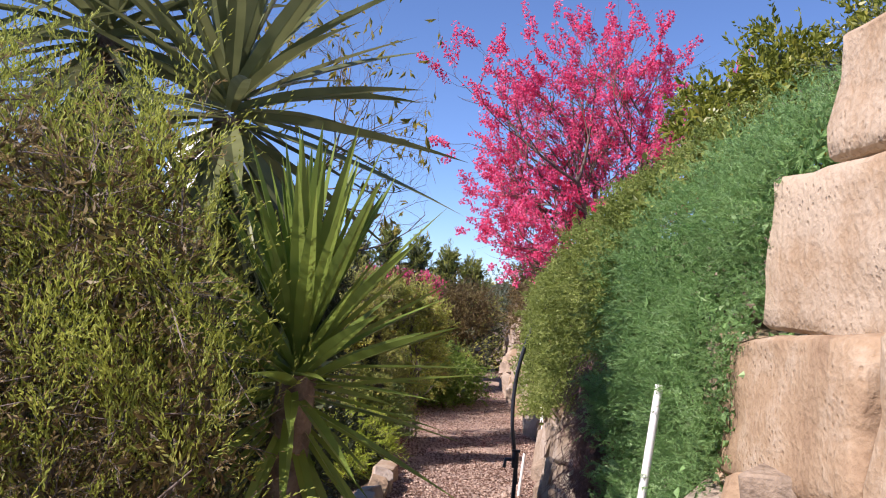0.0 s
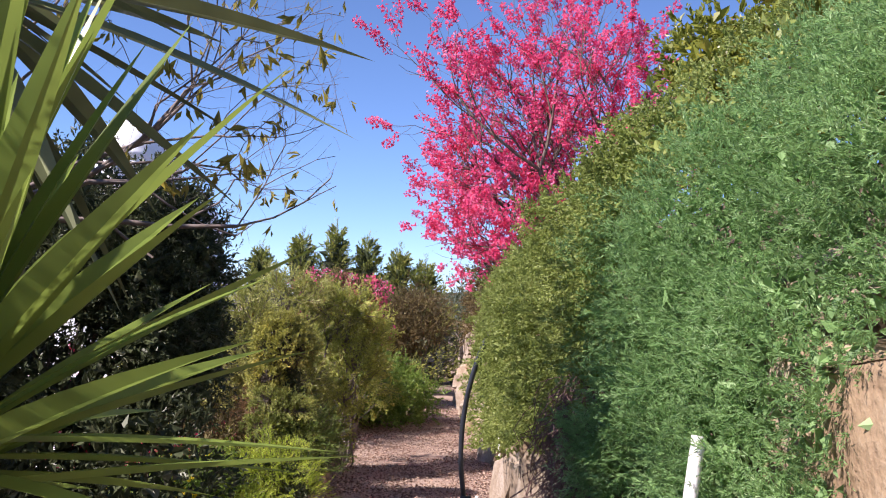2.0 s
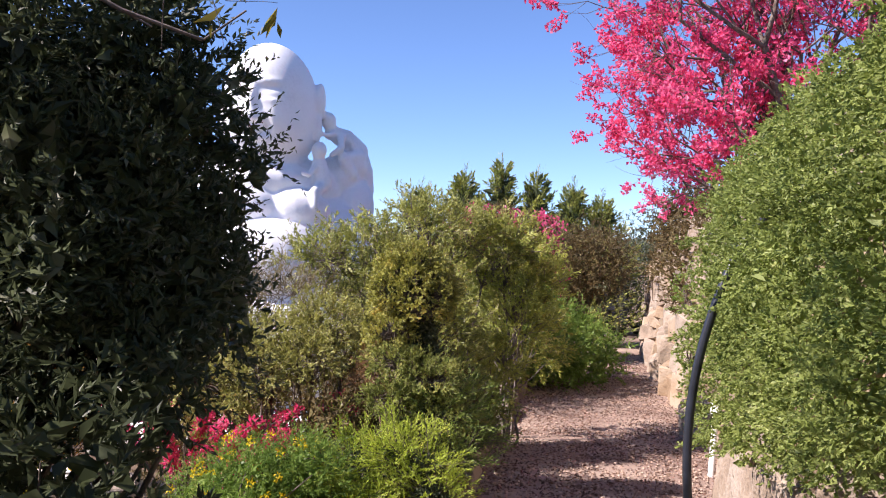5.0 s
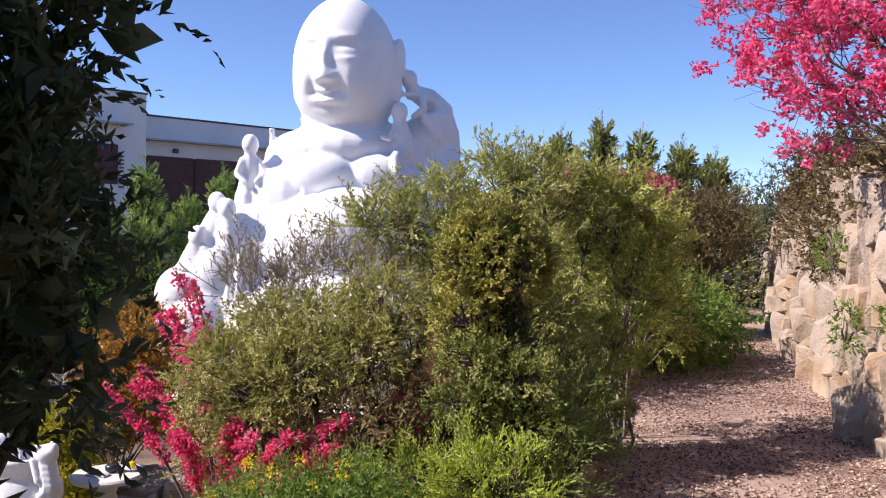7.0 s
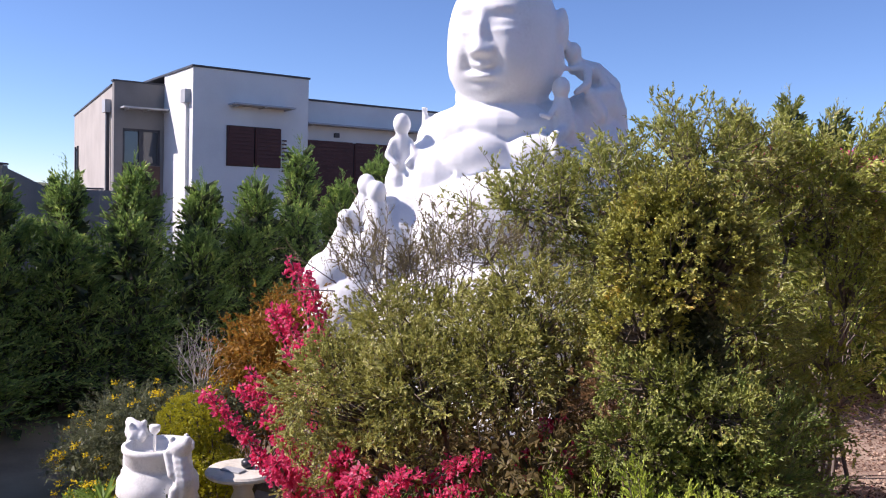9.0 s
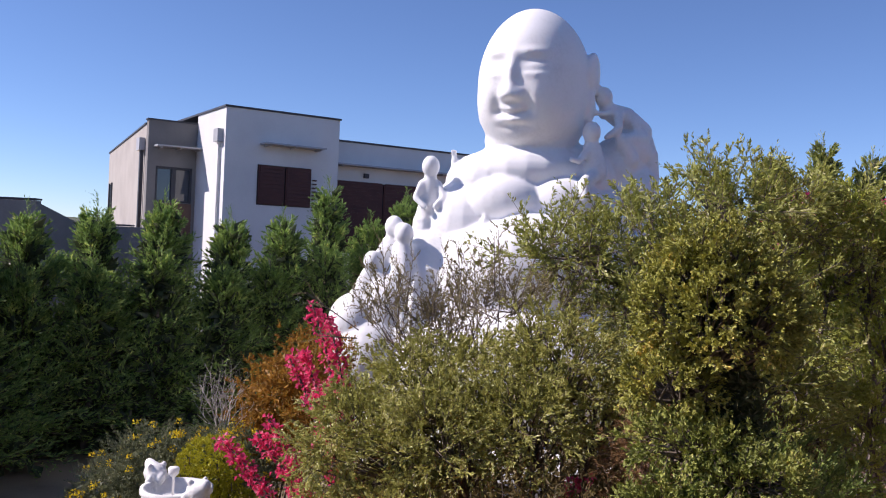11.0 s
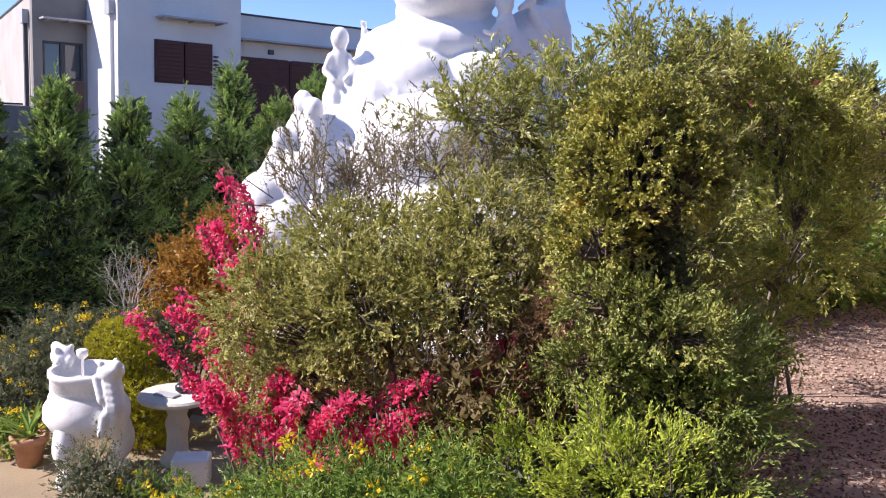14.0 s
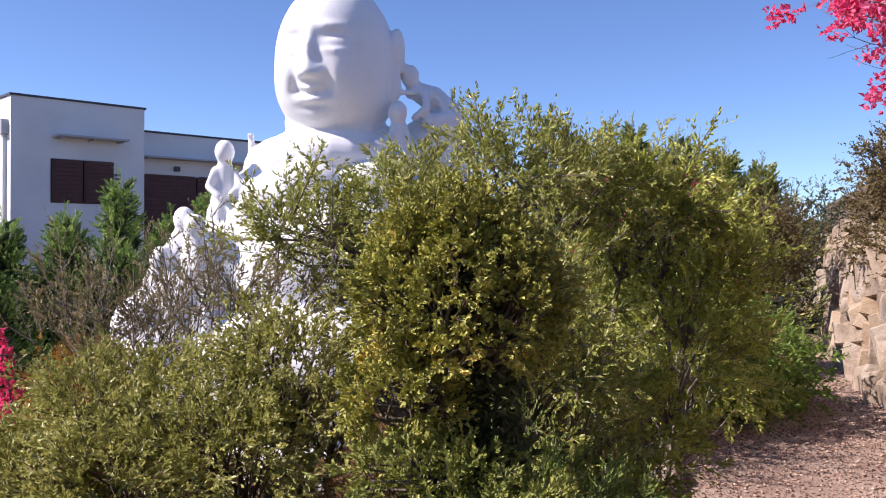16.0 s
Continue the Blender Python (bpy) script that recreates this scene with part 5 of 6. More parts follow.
def head_data():
    """A full round face: heavy cheeks and chin, narrowed eyes, broad nose, a closed smile."""
    d, f = sphere_data(130, 90)
    r = np.ones(len(d))
    r += 0.05 * bump(d, 0, -0.86, 0.42)
    for s in (1, -1):
        r += 0.07 * bump(d, s * 0.62, -0.42, 0.38)
        r += 0.045 * bump(d, s * 0.42, -0.18, 0.22)
        r += 0.04 * bump(d, s * 0.36, 0.33, 0.26, 0.2)
        r -= 0.075 * bump(d, s * 0.36, 0.19, 0.22, 0.42)
        r += 0.055 * bump(d, s * 0.38, 0.14, 0.17, 0.45)
        r -= 0.05 * bump(d, s * 0.39, 0.085, 0.20, 0.11)
        r += 0.025 * bump(d, s * 0.39, 0.03, 0.18, 0.2)
        r += 0.085 * bump(d, s * 0.13, -0.225, 0.085, 0.75)
        r -= 0.05 * bump(d, s * 0.27, -0.33, 0.07, 1.8)
        r -= 0.05 * bump(d, s * 0.30, -0.42, 0.07, 0.9)
        r -= 0.06 * bump(d, s * 0.20, -0.455, 0.12, 0.28)
    r += 0.10 * bump(d, 0, 0.05, 0.085, 2.6) + 0.16 * bump(d, 0, -0.19, 0.12, 0.8)
    r -= 0.03 * bump(d, 0, -0.30, 0.06, 0.8)
    r += 0.06 * bump(d, 0, -0.41, 0.20, 0.2) + 0.075 * bump(d, 0, -0.54, 0.18, 0.24)
    r -= 0.075 * bump(d, 0, -0.475, 0.25, 0.09)
    r -= 0.055 * bump(d, 0, -0.66, 0.26, 0.16)
    v = d * r[:, None]
    z = np.clip(-d[:, 2], 0, 0.97)
    v[:, :2] *= (np.minimum((1 - z ** 2.7) ** (1 / 2.7) / np.sqrt(1 - z * z), 1.4))[:, None]
    v[:, 0] *= 1 + 0.05 * np.clip(-v[:, 2], 0, 1) - 0.05 * np.clip(v[:, 2], 0, 1)
    return v, f


SX, SY = -5.3, 19.3
VIEW = Matrix.Translation((SX, SY, 0)) @ Matrix.Rotation(radians(27.7), 4, "Z")
sb = []
FACE = Matrix.Rotation(radians(-27), 4, "Z")
hv, hf = head_data()
hm = np.array(Matrix.Translation((0.0, 0, 3.86)) @ FACE @ Matrix.Rotation(radians(5), 4, "X") @ Matrix.Diagonal((0.86, 0.95, 1.12, 1)))
sb.append((hv @ hm[:3, :3].T + hm[:3, 3], hf))


def mass(u, depth, z, ru, rd, rz, turn=0):
    """A rounded mass in the viewer's axes: u across, depth away from the court, z up."""
    ball(sb, (u, depth, z), (ru, rd, rz), Matrix.Rotation(radians(turn), 4, "Z"))


# ears with long lobes
for s in (1, -1):
    c = FACE @ Vector((s * 0.88, 0.14, 3.98))
    ball(sb, c, (0.10, 0.2, 0.34), FACE)
    ball(sb, FACE @ Vector((s * 0.87, 0.06, 3.5)), (0.09, 0.12, 0.3), FACE)
# heavy neck, sloping shoulders, a body that widens all the way down
mass(0, 0.1, 2.95, 0.74, 0.72, 0.4)
mass(0.0, 0.1, 2.45, 1.08, 0.9, 0.5)
mass(-0.62, 0.1, 2.28, 0.7, 0.72, 0.5)
mass(0.7, 0.15, 2.4, 0.75, 0.72, 0.55)
mass(0, 0.2, 1.7, 1.52, 1.15, 0.95)
mass(-0.95, 0.0, 1.55, 0.75, 0.85, 0.8)
mass(0, -0.2, 0.7, 1.85, 1.45, 1.2)
mass(-1.45, -0.3, 0.75, 0.75, 0.85, 0.8)
mass(0.95, 0.1, 1.5, 1.0, 0.9, 0.9)
mass(1.35, 0.15, 2.62, 0.46, 0.5, 0.48)
mass(1.55, 0.2, 2.1, 0.5, 0.6, 0.7)
mass(1.75, -0.2, 1.0, 0.7, 0.8, 0.9)
mass(0, -0.4, -0.5, 2.5, 1.9, 1.2)
mass(0, -0.3, -1.7, 2.9, 2.3, 0.7)
# bare chest above the belly
mass(-0.4, -0.6, 1.95, 0.6, 0.4, 0.4)
mass(0.45, -0.6, 1.98, 0.6, 0.4, 0.4)
mass(0.0, -1.1, 1.05, 1.0, 0.7, 0.75)
# drapery folds falling over the sleeves and lap
for s in (1, -1):
    for k in range(7):
        a = 0.5 + 0.17 * k
        pts = []
        for z, w, e in ((2.2, 1.15, 0.85), (1.5, 1.62, 1.12), (0.7, 1.95, 1.45), (-0.3, 2.35, 1.75)):
            pts.append((s * w * math.sin(a + 0.04 * (2 - z)), -e * math.cos(a) + 0.05, z - 0.05 * k))
        limb(sb, pts, [0.03, 0.045, 0.05, 0.06])
for k in range(5):
    limb(sb, [(-1.25, -0.75, 0.55 - 0.3 * k), (-0.5, -1.55 - 0.08 * k, 0.15 - 0.28 * k), (0.5, -1.6 - 0.08 * k, 0.1 - 0.28 * k), (1.3, -1.0, 0.5 - 0.3 * k)], [0.06, 0.09, 0.09, 0.06])


def small_head(u, depth, z, turn=0):
    ball(sb, (u, depth, z), (0.135, 0.155, 0.17), Matrix.Rotation(radians(turn), 4, "Z"))
    limb(sb, [(u, depth + 0.02, z - 0.12), (u, depth + 0.03, z - 0.26)], [0.065, 0.075])


# a boy kneeling on the shoulder and leaning toward the ear
small_head(1.06, -0.12, 3.66, -20)
limb(sb, [(1.15, -0.08, 3.46), (1.42, 0.0, 3.36), (1.68, 0.08, 3.16)], [0.14, 0.2, 0.21])
mass(1.5, 0.05, 2.88, 0.36, 0.36, 0.32)
limb(sb, [(1.70, 0.08, 3.1), (1.82, 0.05, 2.8), (1.88, 0.1, 2.45)], [0.19, 0.17, 0.16])
limb(sb, [(1.66, -0.12, 3.05), (1.32, -0.32, 2.98), (1.5, -0.3, 2.7)], [0.14, 0.12, 0.11])
limb(sb, [(1.16, -0.2, 3.42), (0.98, -0.3, 3.38), (0.78, -0.36, 3.42)], [0.055, 0.045, 0.04])
limb(sb, [(1.28, -0.22, 3.38), (1.26, -0.38, 3.16), (1.08, -0.4, 3.02)], [0.08, 0.065, 0.055])
for k in range(3):
    limb(sb, [(1.4 + 0.1 * k, -0.17, 3.46 - 0.09 * k), (1.56 + 0.08 * k, -0.2, 3.14 - 0.1 * k)], [0.025, 0.035])
# a smaller child sitting below him against the neck
small_head(0.82, -0.55, 3.06, 15)
limb(sb, [(0.84, -0.52, 2.82), (0.9, -0.52, 2.5)], [0.15, 0.2])
limb(sb, [(0.74, -0.62, 2.76), (0.62, -0.74, 2.6), (0.5, -0.82, 2.62)], [0.065, 0.055, 0.05])
limb(sb, [(0.85, -0.65, 2.4), (0.7, -0.9, 2.3), (0.7, -0.95, 2.05)], [0.11, 0.09, 0.08])
# a child standing by the other arm, and the raised hand behind it
small_head(-1.55, -0.4, 2.46, -20)
limb(sb, [(-1.55, -0.38, 2.22), (-1.56, -0.36, 1.95), (-1.6, -0.36, 1.62)], [0.13, 0.15, 0.19])
limb(sb, [(-1.62, -0.4, 1.6), (-1.64, -0.45, 1.2)], [0.18, 0.2])
limb(sb, [(-1.68, -0.42, 2.2), (-1.76, -0.5, 1.98), (-1.62, -0.6, 1.84)], [0.06, 0.055, 0.05])
limb(sb, [(-1.42, -0.42, 2.2), (-1.34, -0.52, 2.0), (-1.46, -0.62, 1.86)], [0.06, 0.055, 0.05])
limb(sb, [(-1.1, 0.0, 2.15), (-1.19, -0.05, 2.42), (-1.2, -0.08, 2.6)], [0.13, 0.07, 0.055])
for k in range(3):
    limb(sb, [(-1.22 + 0.025 * k, -0.08, 2.6), (-1.25 + 0.04 * k, -0.09, 2.76)], [0.026, 0.02])
# children huddled on the knee
small_head(-2.04, -0.85, 1.52, 30)
small_head(-1.88, -0.98, 1.42, -20)
limb(sb, [(-2.06, -0.8, 1.26), (-2.16, -0.8, 0.9)], [0.17, 0.25])
limb(sb, [(-1.88, -0.95, 1.18), (-1.86, -1.0, 0.8)], [0.17, 0.26])
limb(sb, [(-2.16, -0.85, 1.2), (-2.34, -0.95, 1.0), (-2.2, -1.1, 0.82)], [0.08, 0.075, 0.07])
small_head(-2.32, -1.0, 1.0, 20)
limb(sb, [(-2.34, -0.95, 0.78), (-2.42, -0.9, 0.4)], [0.17, 0.27])
mass(-2.0, -0.75, 0.4, 0.55, 0.6, 0.6)
mass(-2.55, -0.85, 0.1, 0.4, 0.55, 0.45)
mass(-2.3, -0.9, -0.4, 0.65, 0.75, 0.7)
for k in range(7):
    limb(sb, [(-1.7 - 0.12 * k, -1.3 + 0.06 * k, 0.75 - 0.08 * k), (-1.75 - 0.17 * k, -1.6 + 0.1 * k, -0.7)], [0.04, 0.08])
sv, sf = merge(*sb)
vm = np.array(VIEW)
statue = attach("seated_statue", mesh_of("seated_statue", sv @ vm[:3, :3].T + vm[:3, 3], sf, M_WHITE, True), None)
tagged(statue, "huge white seated monk statue with small climbing figures", "statue")
re = statue.modifiers.new("blend", "REMESH")
re.mode, re.voxel_size, re.use_smooth_shade = "VOXEL", 0.03, True
sm = statue.modifiers.new("soften", "SMOOTH")
sm.factor, sm.iterations = 0.5, 4


# ---- urn, table and small plants in the court ----
def lathe(profile, sides=40):
    bm = bmesh.new()
    rings = []
    for r, z in profile:
        rings.append([bm.verts.new((r * math.cos(2 * math.pi * k / sides), r * math.sin(2 * math.pi * k / sides), z)) for k in range(sides)])
    for a, b in zip(rings, rings[1:]):
        for k in range(sides):
            bm.faces.new((a[k], a[(k + 1) % sides], b[(k + 1) % sides], b[k]))
    bm.faces.new(rings[0][::-1])
    bm.faces.new(rings[-1])
    return bm


urn = thing("stone_urn", (-6.28, 12.98, COURT + 0.05), "white stone three-legged incense urn with carved lion handles", "urn")
urn.scale = (0.87, 0.87, 1.0)
part("bowl", lathe([(0.2, 0.42), (0.36, 0.48), (0.45, 0.60), (0.44, 0.72), (0.36, 0.82), (0.33, 0.86), (0.36, 0.88), (0.36, 0.98), (0.39, 1.0), (0.39, 1.05), (0.34, 1.05), (0.31, 0.95), (0.02, 0.93)]), M_URN, urn, "", True)
for k in range(3):
    a = 0.6 + k * 2.094
    line = curve_pts([(q * math.cos(a), q * math.sin(a), z) for q, z in ((0.28, 0.56), (0.37, 0.34), (0.28, 0.15), (0.34, 0.06), (0.35, 0.0))], 20)
    attach("leg", mesh_of("leg", *pipe(line, 0.1, 14, list(np.interp(np.linspace(0, 4, len(line)), range(5), (0.15, 0.12, 0.075, 0.11, 0.1)))), M_URN, True), urn)
for a in (2.9, 6.0):
    bm = []
    c, s = math.cos(a), math.sin(a)
    limb(bm, [(0.46 * c, 0.46 * s, 0.56), (0.52 * c, 0.52 * s, 0.78), (0.45 * c, 0.45 * s, 1.02)], [0.09, 0.12, 0.11])
    ball(bm, (0.45 * c, 0.45 * s, 1.10), (0.14, 0.12, 0.10))
    limb(bm, [(0.46 * c, 0.46 * s, 1.12), (0.58 * c, 0.58 * s, 1.17)], [0.09, 0.06])
    limb(bm, [(0.44 * c, 0.44 * s, 1.0), (0.32 * c, 0.32 * s, 1.08)], [0.08, 0.055])
    for e in (1, -1):
        ball(bm, (0.42 * c - e * 0.09 * s, 0.42 * s + e * 0.09 * c, 1.18), (0.03, 0.03, 0.035))
        limb(bm, [(0.46 * c - e * 0.11 * s, 0.46 * s + e * 0.11 * c, 0.86), (0.38 * c - e * 0.12 * s, 0.38 * s + e * 0.12 * c, 1.04)], [0.05, 0.045])
        limb(bm, [(0.5 * c - e * 0.1 * s, 0.5 * s + e * 0.1 * c, 0.7), (0.48 * c - e * 0.13 * s, 0.48 * s + e * 0.13 * c, 0.55)], [0.06, 0.05])
    lion = attach("lion_handle", mesh_of("lion_handle", *merge(*bm), M_URN, True), urn, "carved lion figure gripping the rim")
    re = lion.modifiers.new("blend", "REMESH")
    re.mode, re.voxel_size, re.use_smooth_shade = "VOXEL", 0.016, True


def bmesh_from(vf):
    bm = bmesh.new()
    vs = [bm.verts.new(p) for p in vf[0]]
    for f in vf[1]:
        bm.faces.new([vs[i] for i in f])
    return bm


def rock(name, at, size, me, label, turn=0):
    ob = new(name, me)
    ob.matrix_world = pose(*at, 8, -6, turn) @ Matrix.Diagonal((*size, 1))
    return tagged(ob, label, "rock")


def disc(name, r, z0, z1, material, parent, label="", sides=32, edge=0.01):
    return part(name, lathe([(r - edge, z0), (r, z0 + edge), (r, z1 - edge), (r - edge, z1)], sides), material, parent, label, False)


FL = COURT + 0.05
# incense cup and joss sticks in the urn
cup = thing("incense_cup", (-6.3, 12.95, FL + 0.94), "small white cup on a stem standing in the urn", "cup")
part("cup", lathe([(0.012, 0), (0.012, 0.2), (0.05, 0.24), (0.055, 0.29), (0.045, 0.3)], 16), M_URN, cup, "", True)
# round table with its offerings
table = thing("garden_table", (-5.75, 13.62, FL), "round weathered concrete garden table on one turned leg", "table")
disc("tabletop", 0.38, 0.66, 0.72, M_TABLE, table, "", 40, 0.02)
part("pedestal", lathe([(0.17, 0), (0.17, 0.06), (0.11, 0.12), (0.10, 0.3), (0.12, 0.42), (0.09, 0.5), (0.15, 0.66)], 24), M_TABLE, table, "", True)
pot = thing("incense_pot", (-5.72, 13.66, FL + 0.72), "small dark pot holding incense sticks on the table", "pot")
part("pot", lathe([(0.04, 0), (0.07, 0.03), (0.07, 0.07), (0.05, 0.09)], 20), M_HOSE, pot, "", True)
rj = random.Random(4)
for k in range(7):
    part("incense_stick", bmesh_from(pipe([(rj.uniform(-0.02, 0.02), rj.uniform(-0.02, 0.02), 0.07), (rj.uniform(-0.07, 0.07), rj.uniform(-0.07, 0.07), 0.27)], 0.004, 5)), M_DEAD, pot)
plate = thing("fruit_plate", (-5.58, 13.82, FL + 0.72), "small pale plate with an orange on the table", "plate")
part("plate", lathe([(0.05, 0), (0.11, 0.02), (0.12, 0.035), (0.05, 0.015)], 24), M_URN, plate, "", True)
part("orange", lathe([(0.005, 0.02), (0.03, 0.03), (0.04, 0.055), (0.03, 0.085), (0.005, 0.095)], 16), M_YELLOW, plate, "", True)
tray = thing("tray", (-5.78, 13.5, FL + 0.72), "flat grey tray lying on the table", "tray")
part("tray", box_bm((-0.12, -0.06, 0), (0.12, 0.06, 0.02), 0.006), M_GREYM, tray)
# white box in the bed and terracotta pot
bx = thing("white_box", (-5.3, 13.25, FL), "small white painted box among the plants", "box")
part("box", box_bm((-0.17, -0.13, 0), (0.17, 0.13, 0.28), 0.02, Matrix.Rotation(0.5, 4, "Z")), M_PVC, bx)
tp = thing("plant_pot", (-6.98, 12.95, FL), "terracotta pot with a strap-leaved green plant", "plant pot")
part("pot", lathe([(0.11, 0), (0.15, 0.24), (0.18, 0.24), (0.18, 0.3), (0.15, 0.3), (0.14, 0.27), (0.02, 0.27)], 24), M_TERRA, tp, "", True)
rp = random.Random(6)
for k in range(22):
    el, az = radians(rp.uniform(25, 80)), k * 2.4
    rows = sword((0, 0, 0.26), (math.cos(az) * math.cos(el), math.sin(az) * math.cos(el), math.sin(el)), rp.uniform(0.3, 0.5), 0.05, 0.7, 0)
    fs = [q for j in range(len(rows) - 1) for q in ((3 * j, 3 * j + 1, 3 * j + 4, 3 * j + 3), (3 * j + 1, 3 * j + 2, 3 * j + 5, 3 * j + 4))]
    attach("leaf", mesh_of("leaf", [tuple(q) for row in rows for q in row], fs, M_BROAD), tp)

# clipped mounds, grey daisy bush, russet bush
shrub("clipped_mound", (-6.7, 13.95, FL), [(0, 0, 1.0, 0.36, 0.36, 0.28)], M_MOUND, "clipped yellow-green dome on a short trunk", "topiary", lai=5.0, count=10, shoot=0.05, leaf=0.03, width=0.012, rough=0.02, up=0.1, wild=0.3, inner=0.85, radius=0.03, core=0.9)
shrub("clipped_mound", (-6.45, 13.85, FL), [(0, 0, 0.62, 0.42, 0.38, 0.16), (0.1, 0, 0.3, 0.4, 0.36, 0.28)], M_MOUND, "lower clipped yellow-green cushion under the dome", "topiary", lai=4.0, count=10, shoot=0.05, leaf=0.03, width=0.012, rough=0.03, up=0.1, wild=0.3, inner=0.8, core=0.9)
flower_shrub("grey_daisy_bush", (-7.7, 14.2, FL), [(0, 0, 0.68, 0.75, 0.65, 0.55), (0.75, 0.35, 0.85, 0.65, 0.5, 0.42), (-0.35, -0.2, 0.4, 0.6, 0.6, 0.45)], M_GREYLEAF, M_YELLOW, "grey-green daisy bush dotted with yellow flowers", 1000, 150, 0.035, 14, 0.03, 15, 0.14, 0.045, 0.011)
flower_shrub("yellow_flower_clump", (-7.35, 13.1, FL), [(0, 0, 0.2, 0.3, 0.25, 0.2)], M_BROAD, M_YELLOW, "small clump of yellow flowers beside the urn", 1000, 40, 0.03, 12, 0.028, 16, 0.12, 0.06, 0.02)
flower_shrub("yellow_flower_clump", (-5.0, 12.4, ground_z(-5.0, 12.4)), [(0, 0, 0.25, 0.4, 0.3, 0.22), (0.6, -0.3, 0.3, 0.4, 0.3, 0.22)], M_BROAD, M_YELLOW, "clump of yellow flowers in front of the table", 1000, 44, 0.03, 12, 0.028, 17, 0.12, 0.06, 0.02)
shrub("low_green_shrub", (-5.6, 12.3, ground_z(-5.6, 12.3)), [(0, 0, 0.35, 0.3, 0.3, 0.35), (0.4, 0.1, 0.25, 0.3, 0.3, 0.25)], M_GREYLEAF, "small upright grey-green shrub before the urn", lai=2.2, count=12, shoot=0.15, leaf=0.04, width=0.014)
shrub("russet_shrub", (-6.85, 15.3, FL), [(0, 0, 1.5, 0.6, 0.6, 0.55), (0.4, 0.1, 1.95, 0.55, 0.5, 0.45), (-0.2, 0, 0.9, 0.6, 0.5, 0.6), (0.6, 0, 1.2, 0.6, 0.5, 0.6)], M_RUSSET, "orange-russet rounded shrub beyond the urn", lai=2.4, count=12, shoot=0.12, leaf=0.05, width=0.022)
shrub("russet_shrub", (-1.35, 9.75, ground_z(-1.35, 9.75)), [(0, 0, 0.95, 0.25, 0.25, 0.3)], M_BROWN, "small russet shrub between conifer and tea tree", lai=1.4, count=12, shoot=0.12, leaf=0.03, width=0.01)
# bleached dead shrub
dt = thing("dead_shrub", (-7.3, 14.75, FL), "bleached leafless dead shrub", "dead shrub")
segs, tips = [], []
rd = np.random.default_rng(31)
for way in ((-0.3, 0, 1), (0, 0.1, 1), (0.25, 0, 1), (-0.1, -0.2, 1), (0.12, -0.1, 1)):
    grow((0, 0, 0.75), way, 0.66, 0.016, 2, 3, 0.12, 0.35, 0.62, 4, segs, tips, 0, rd)
segs.append(((0, 0, 0), (0, 0, 0.77), 0.03, 0.02))
joined("branchwork", mesh_of("branchwork", *tubes(segs, 5), M_PALE, True), dt)
# rocks of the rockery
rr = random.Random(12)
for k, (x, y, z, s) in enumerate(((-6.0, 14.7, 0.3, 0.7), (-6.5, 14.5, 0.25, 0.5), (-5.6, 14.9, 0.35, 0.6), (-5.9, 14.4, 0.2, 0.45), (-4.6, 11.3, 0.35, 0.5), (-4.2, 10.9, 0.4, 0.45), (-5.0, 11.2, 0.2, 0.4), (-3.7, 10.6, 0.5, 0.35), (-4.9, 10.4, 0.15, 0.4))):
    rock("garden_rock", (x, y, max(FL, ground_z(x, y)) + z * 0.5), (s, s * 0.8, s * 0.65), MID[k % 5], "grey weathered garden rock among the shrubs", rr.uniform(0, 180))

# ---- pipes along the path ----
hose = thing("irrigation_pipe", (0.75, 7.5, 0), "black plastic irrigation pipe arching down from the hedge", "pipe")
line = curve_pts([(0.0, 0, 0.0), (-0.02, 0, 0.22), (-0.06, 0, 0.5), (-0.06, 0, 0.8), (-0.01, 0, 1.1), (0.1, 0.02, 1.4), (0.28, 0.1, 1.62)], 36)
attach("pipe", mesh_of("pipe", *pipe(line, 0.017, 10), M_HOSE, True), hose)
tapv = merge(pipe([(-0.02, -0.02, 0.14), (-0.02, -0.02, 0.27)], 0.03, 10), pipe([(-0.02, 0, 0.2), (-0.1, -0.03, 0.21), (-0.11, -0.03, 0.14)], 0.016, 8), pipe([(-0.05, -0.02, 0.28), (0.02, -0.02, 0.28)], 0.012, 8), pipe([(-0.02, 0, -0.31), (-0.01, 0, 0.14)], 0.019, 8))
attach("tap", mesh_of("tap", *tapv, M_HOSE, True), hose, "black plastic tap at the lower end")


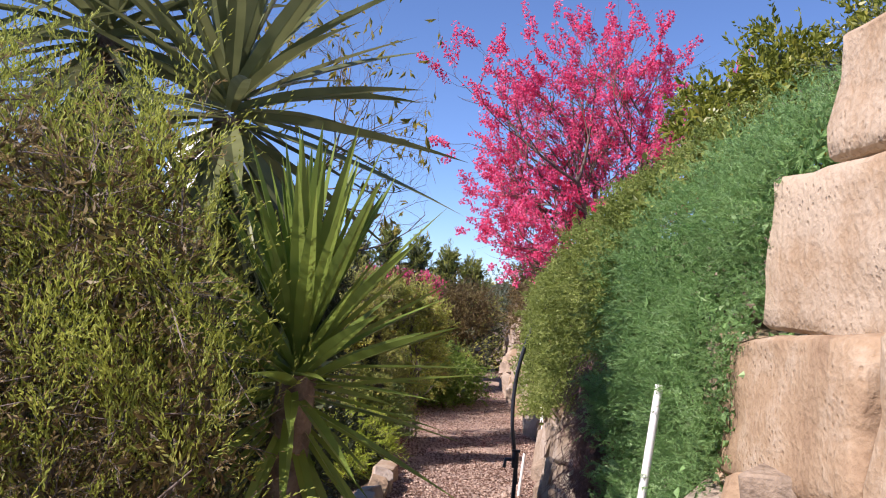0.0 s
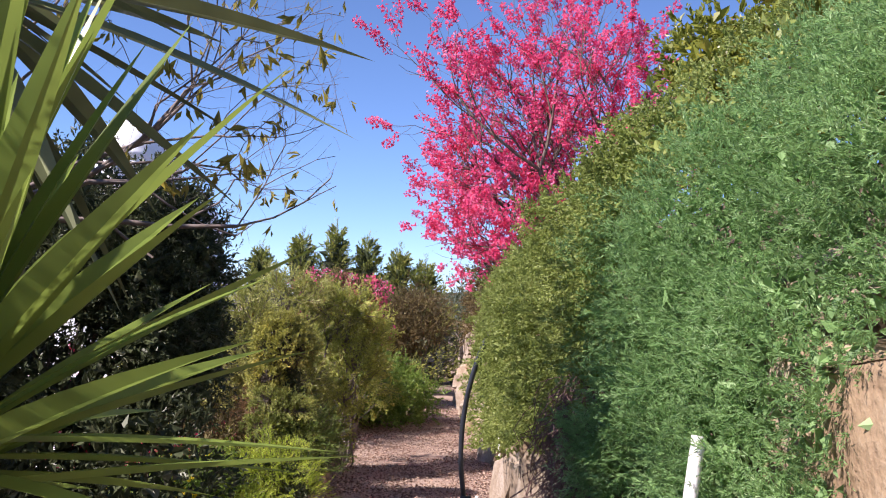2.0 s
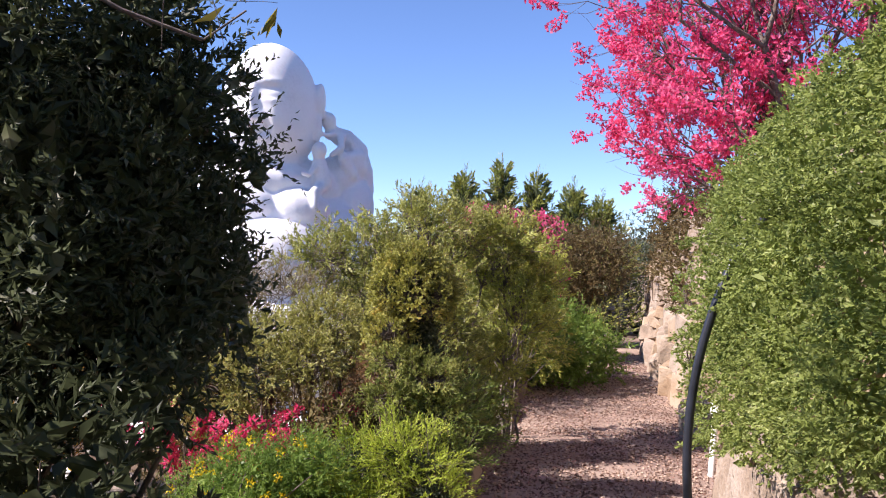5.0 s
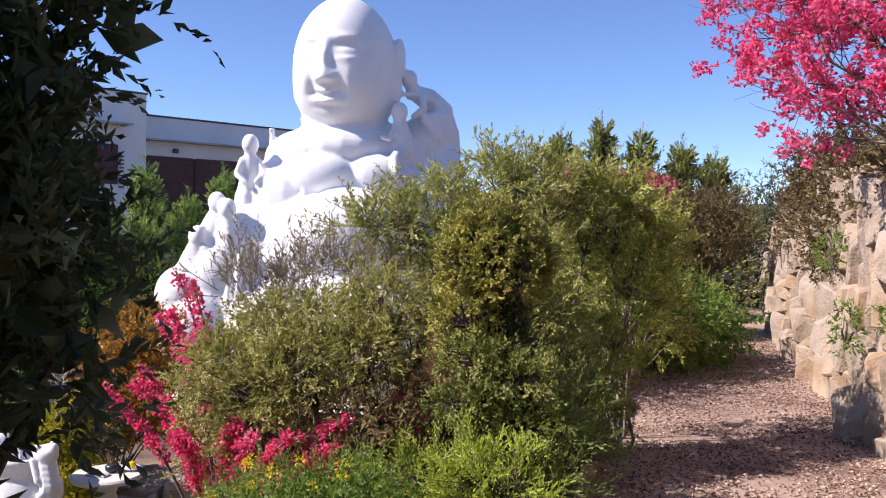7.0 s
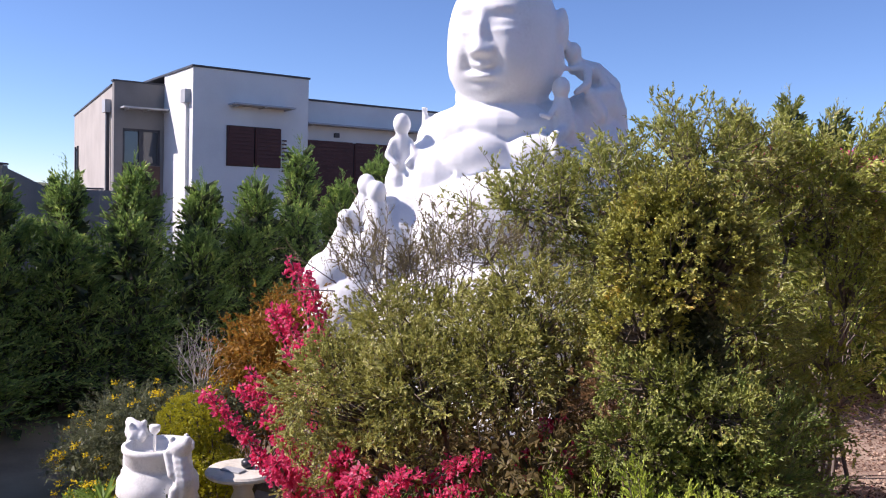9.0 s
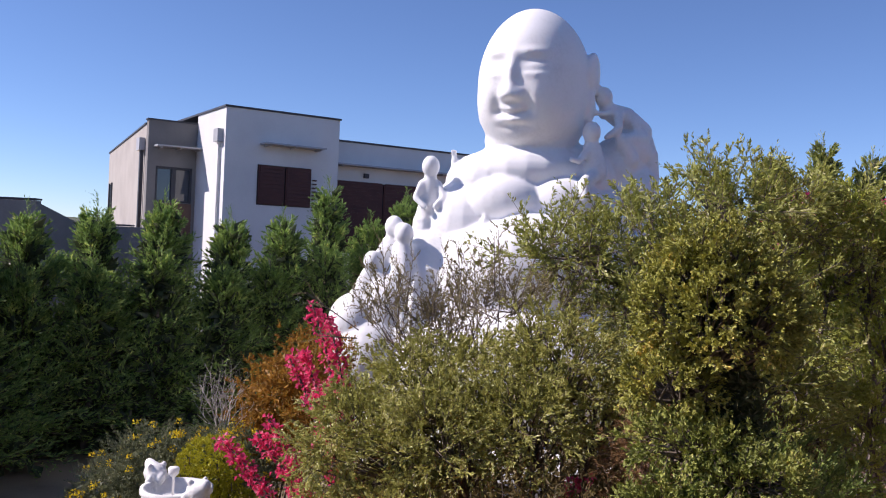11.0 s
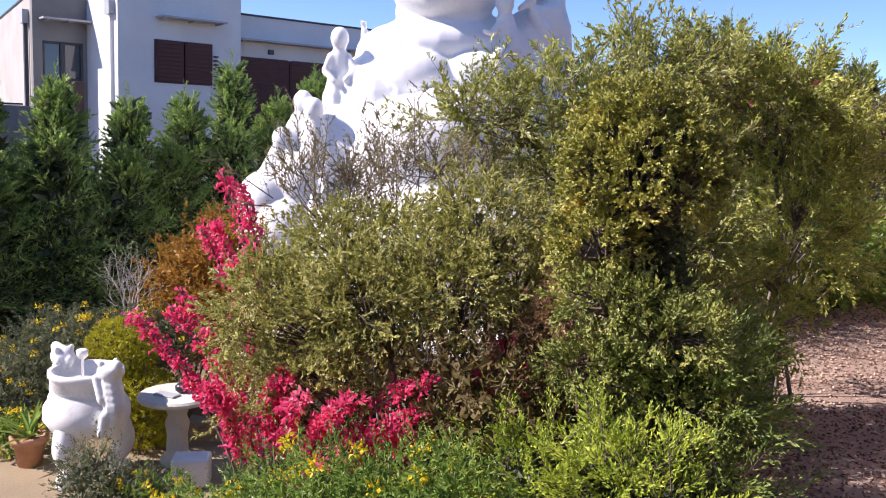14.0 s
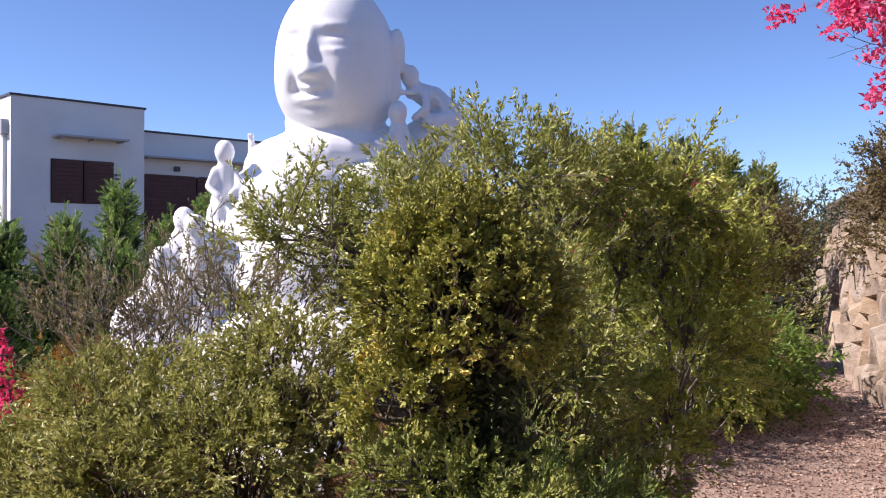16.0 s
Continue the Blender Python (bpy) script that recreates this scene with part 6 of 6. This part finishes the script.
def stake(at, top, radius, label, cap=False):
    ob = thing("white_pipe", at, label, "pipe")
    t = Vector(top) - Vector(at)
    attach("pipe", mesh_of("pipe", *merge(pipe([(0, 0, 0), t], radius, 14), pipe([t, t * 1.001], radius, 14, [radius, 0.001])), M_PVC, True), ob)
    if cap:
        w = t.normalized()
        attach("cap", mesh_of("cap", *merge(pipe([t - w * 0.02, t + w * 0.1], radius * 1.7, 14), pipe([t + w * 0.1, t + w * 0.101], radius, 14, [radius * 1.7, 0.001])), M_PVC, True), ob, "wider white cap")
    return ob


stake((0.86, 3.9, -0.12), (1.02, 3.98, 1.19), 0.019, "white plastic pipe leaning against the wall")
stake((1.62, 17.6, -0.46), (1.9, 18.2, 0.62), 0.026, "white plastic pipe leaning against the far wall")
stake((1.42, 11.5, -0.4), (1.47, 11.7, 0.1), 0.026, "white plastic standpipe with a cap beside the wall", True)
stake((0.86, 8.3, -0.28), (0.9, 8.35, 0.12), 0.014, "short white plastic pipe beside the wall")
# weeds on the wall
for x, y, z in ((1.5, 11.6, 0.55), (1.5, 13.6, 0.3), (1.62, 15.2, 0.9)):
    shrub("wall_weed", (x, y, z), [(0, 0, 0.12, 0.12, 0.2, 0.25)], M_BROAD, "green weed growing out of the wall", "weed", lai=1.3, count=9, shoot=0.09, leaf=0.04, width=0.016, stems=4, core=0)
# gate at the far passage, the shade there put into its dark colour
gate = thing("dark_gate", (1.1, 29.0, -0.5), "garden gate, dark for the shade at the end of the path", "gate")
part("panel", box_bm((-0.9, -0.03, 0.05), (0.6, 0.03, 1.9), 0.01), M_DARK, gate)
for x in (-0.95, 0.65):
    part("post", box_bm((x - 0.05, -0.05, 0), (x + 0.05, 0.05, 2.05), 0.01), M_DARK, gate)

# weathered log along the bed
log = thing("log_edging", (-0.49, 10.98, -0.36), "weathered brown log lying along the edge of the bed", "log")
ln = curve_pts([(0, 0, 0.0), (0.02, 1.09, 0.0), (0.08, 2.19, -0.02)], 12)
attach("log", mesh_of("log", *merge(pipe(ln, 0.07, 12), pipe([ln[0], ln[0] - np.array([0, 0.002, 0])], 0.07, 12, [0.07, 0.001])), M_BARK, True), log)
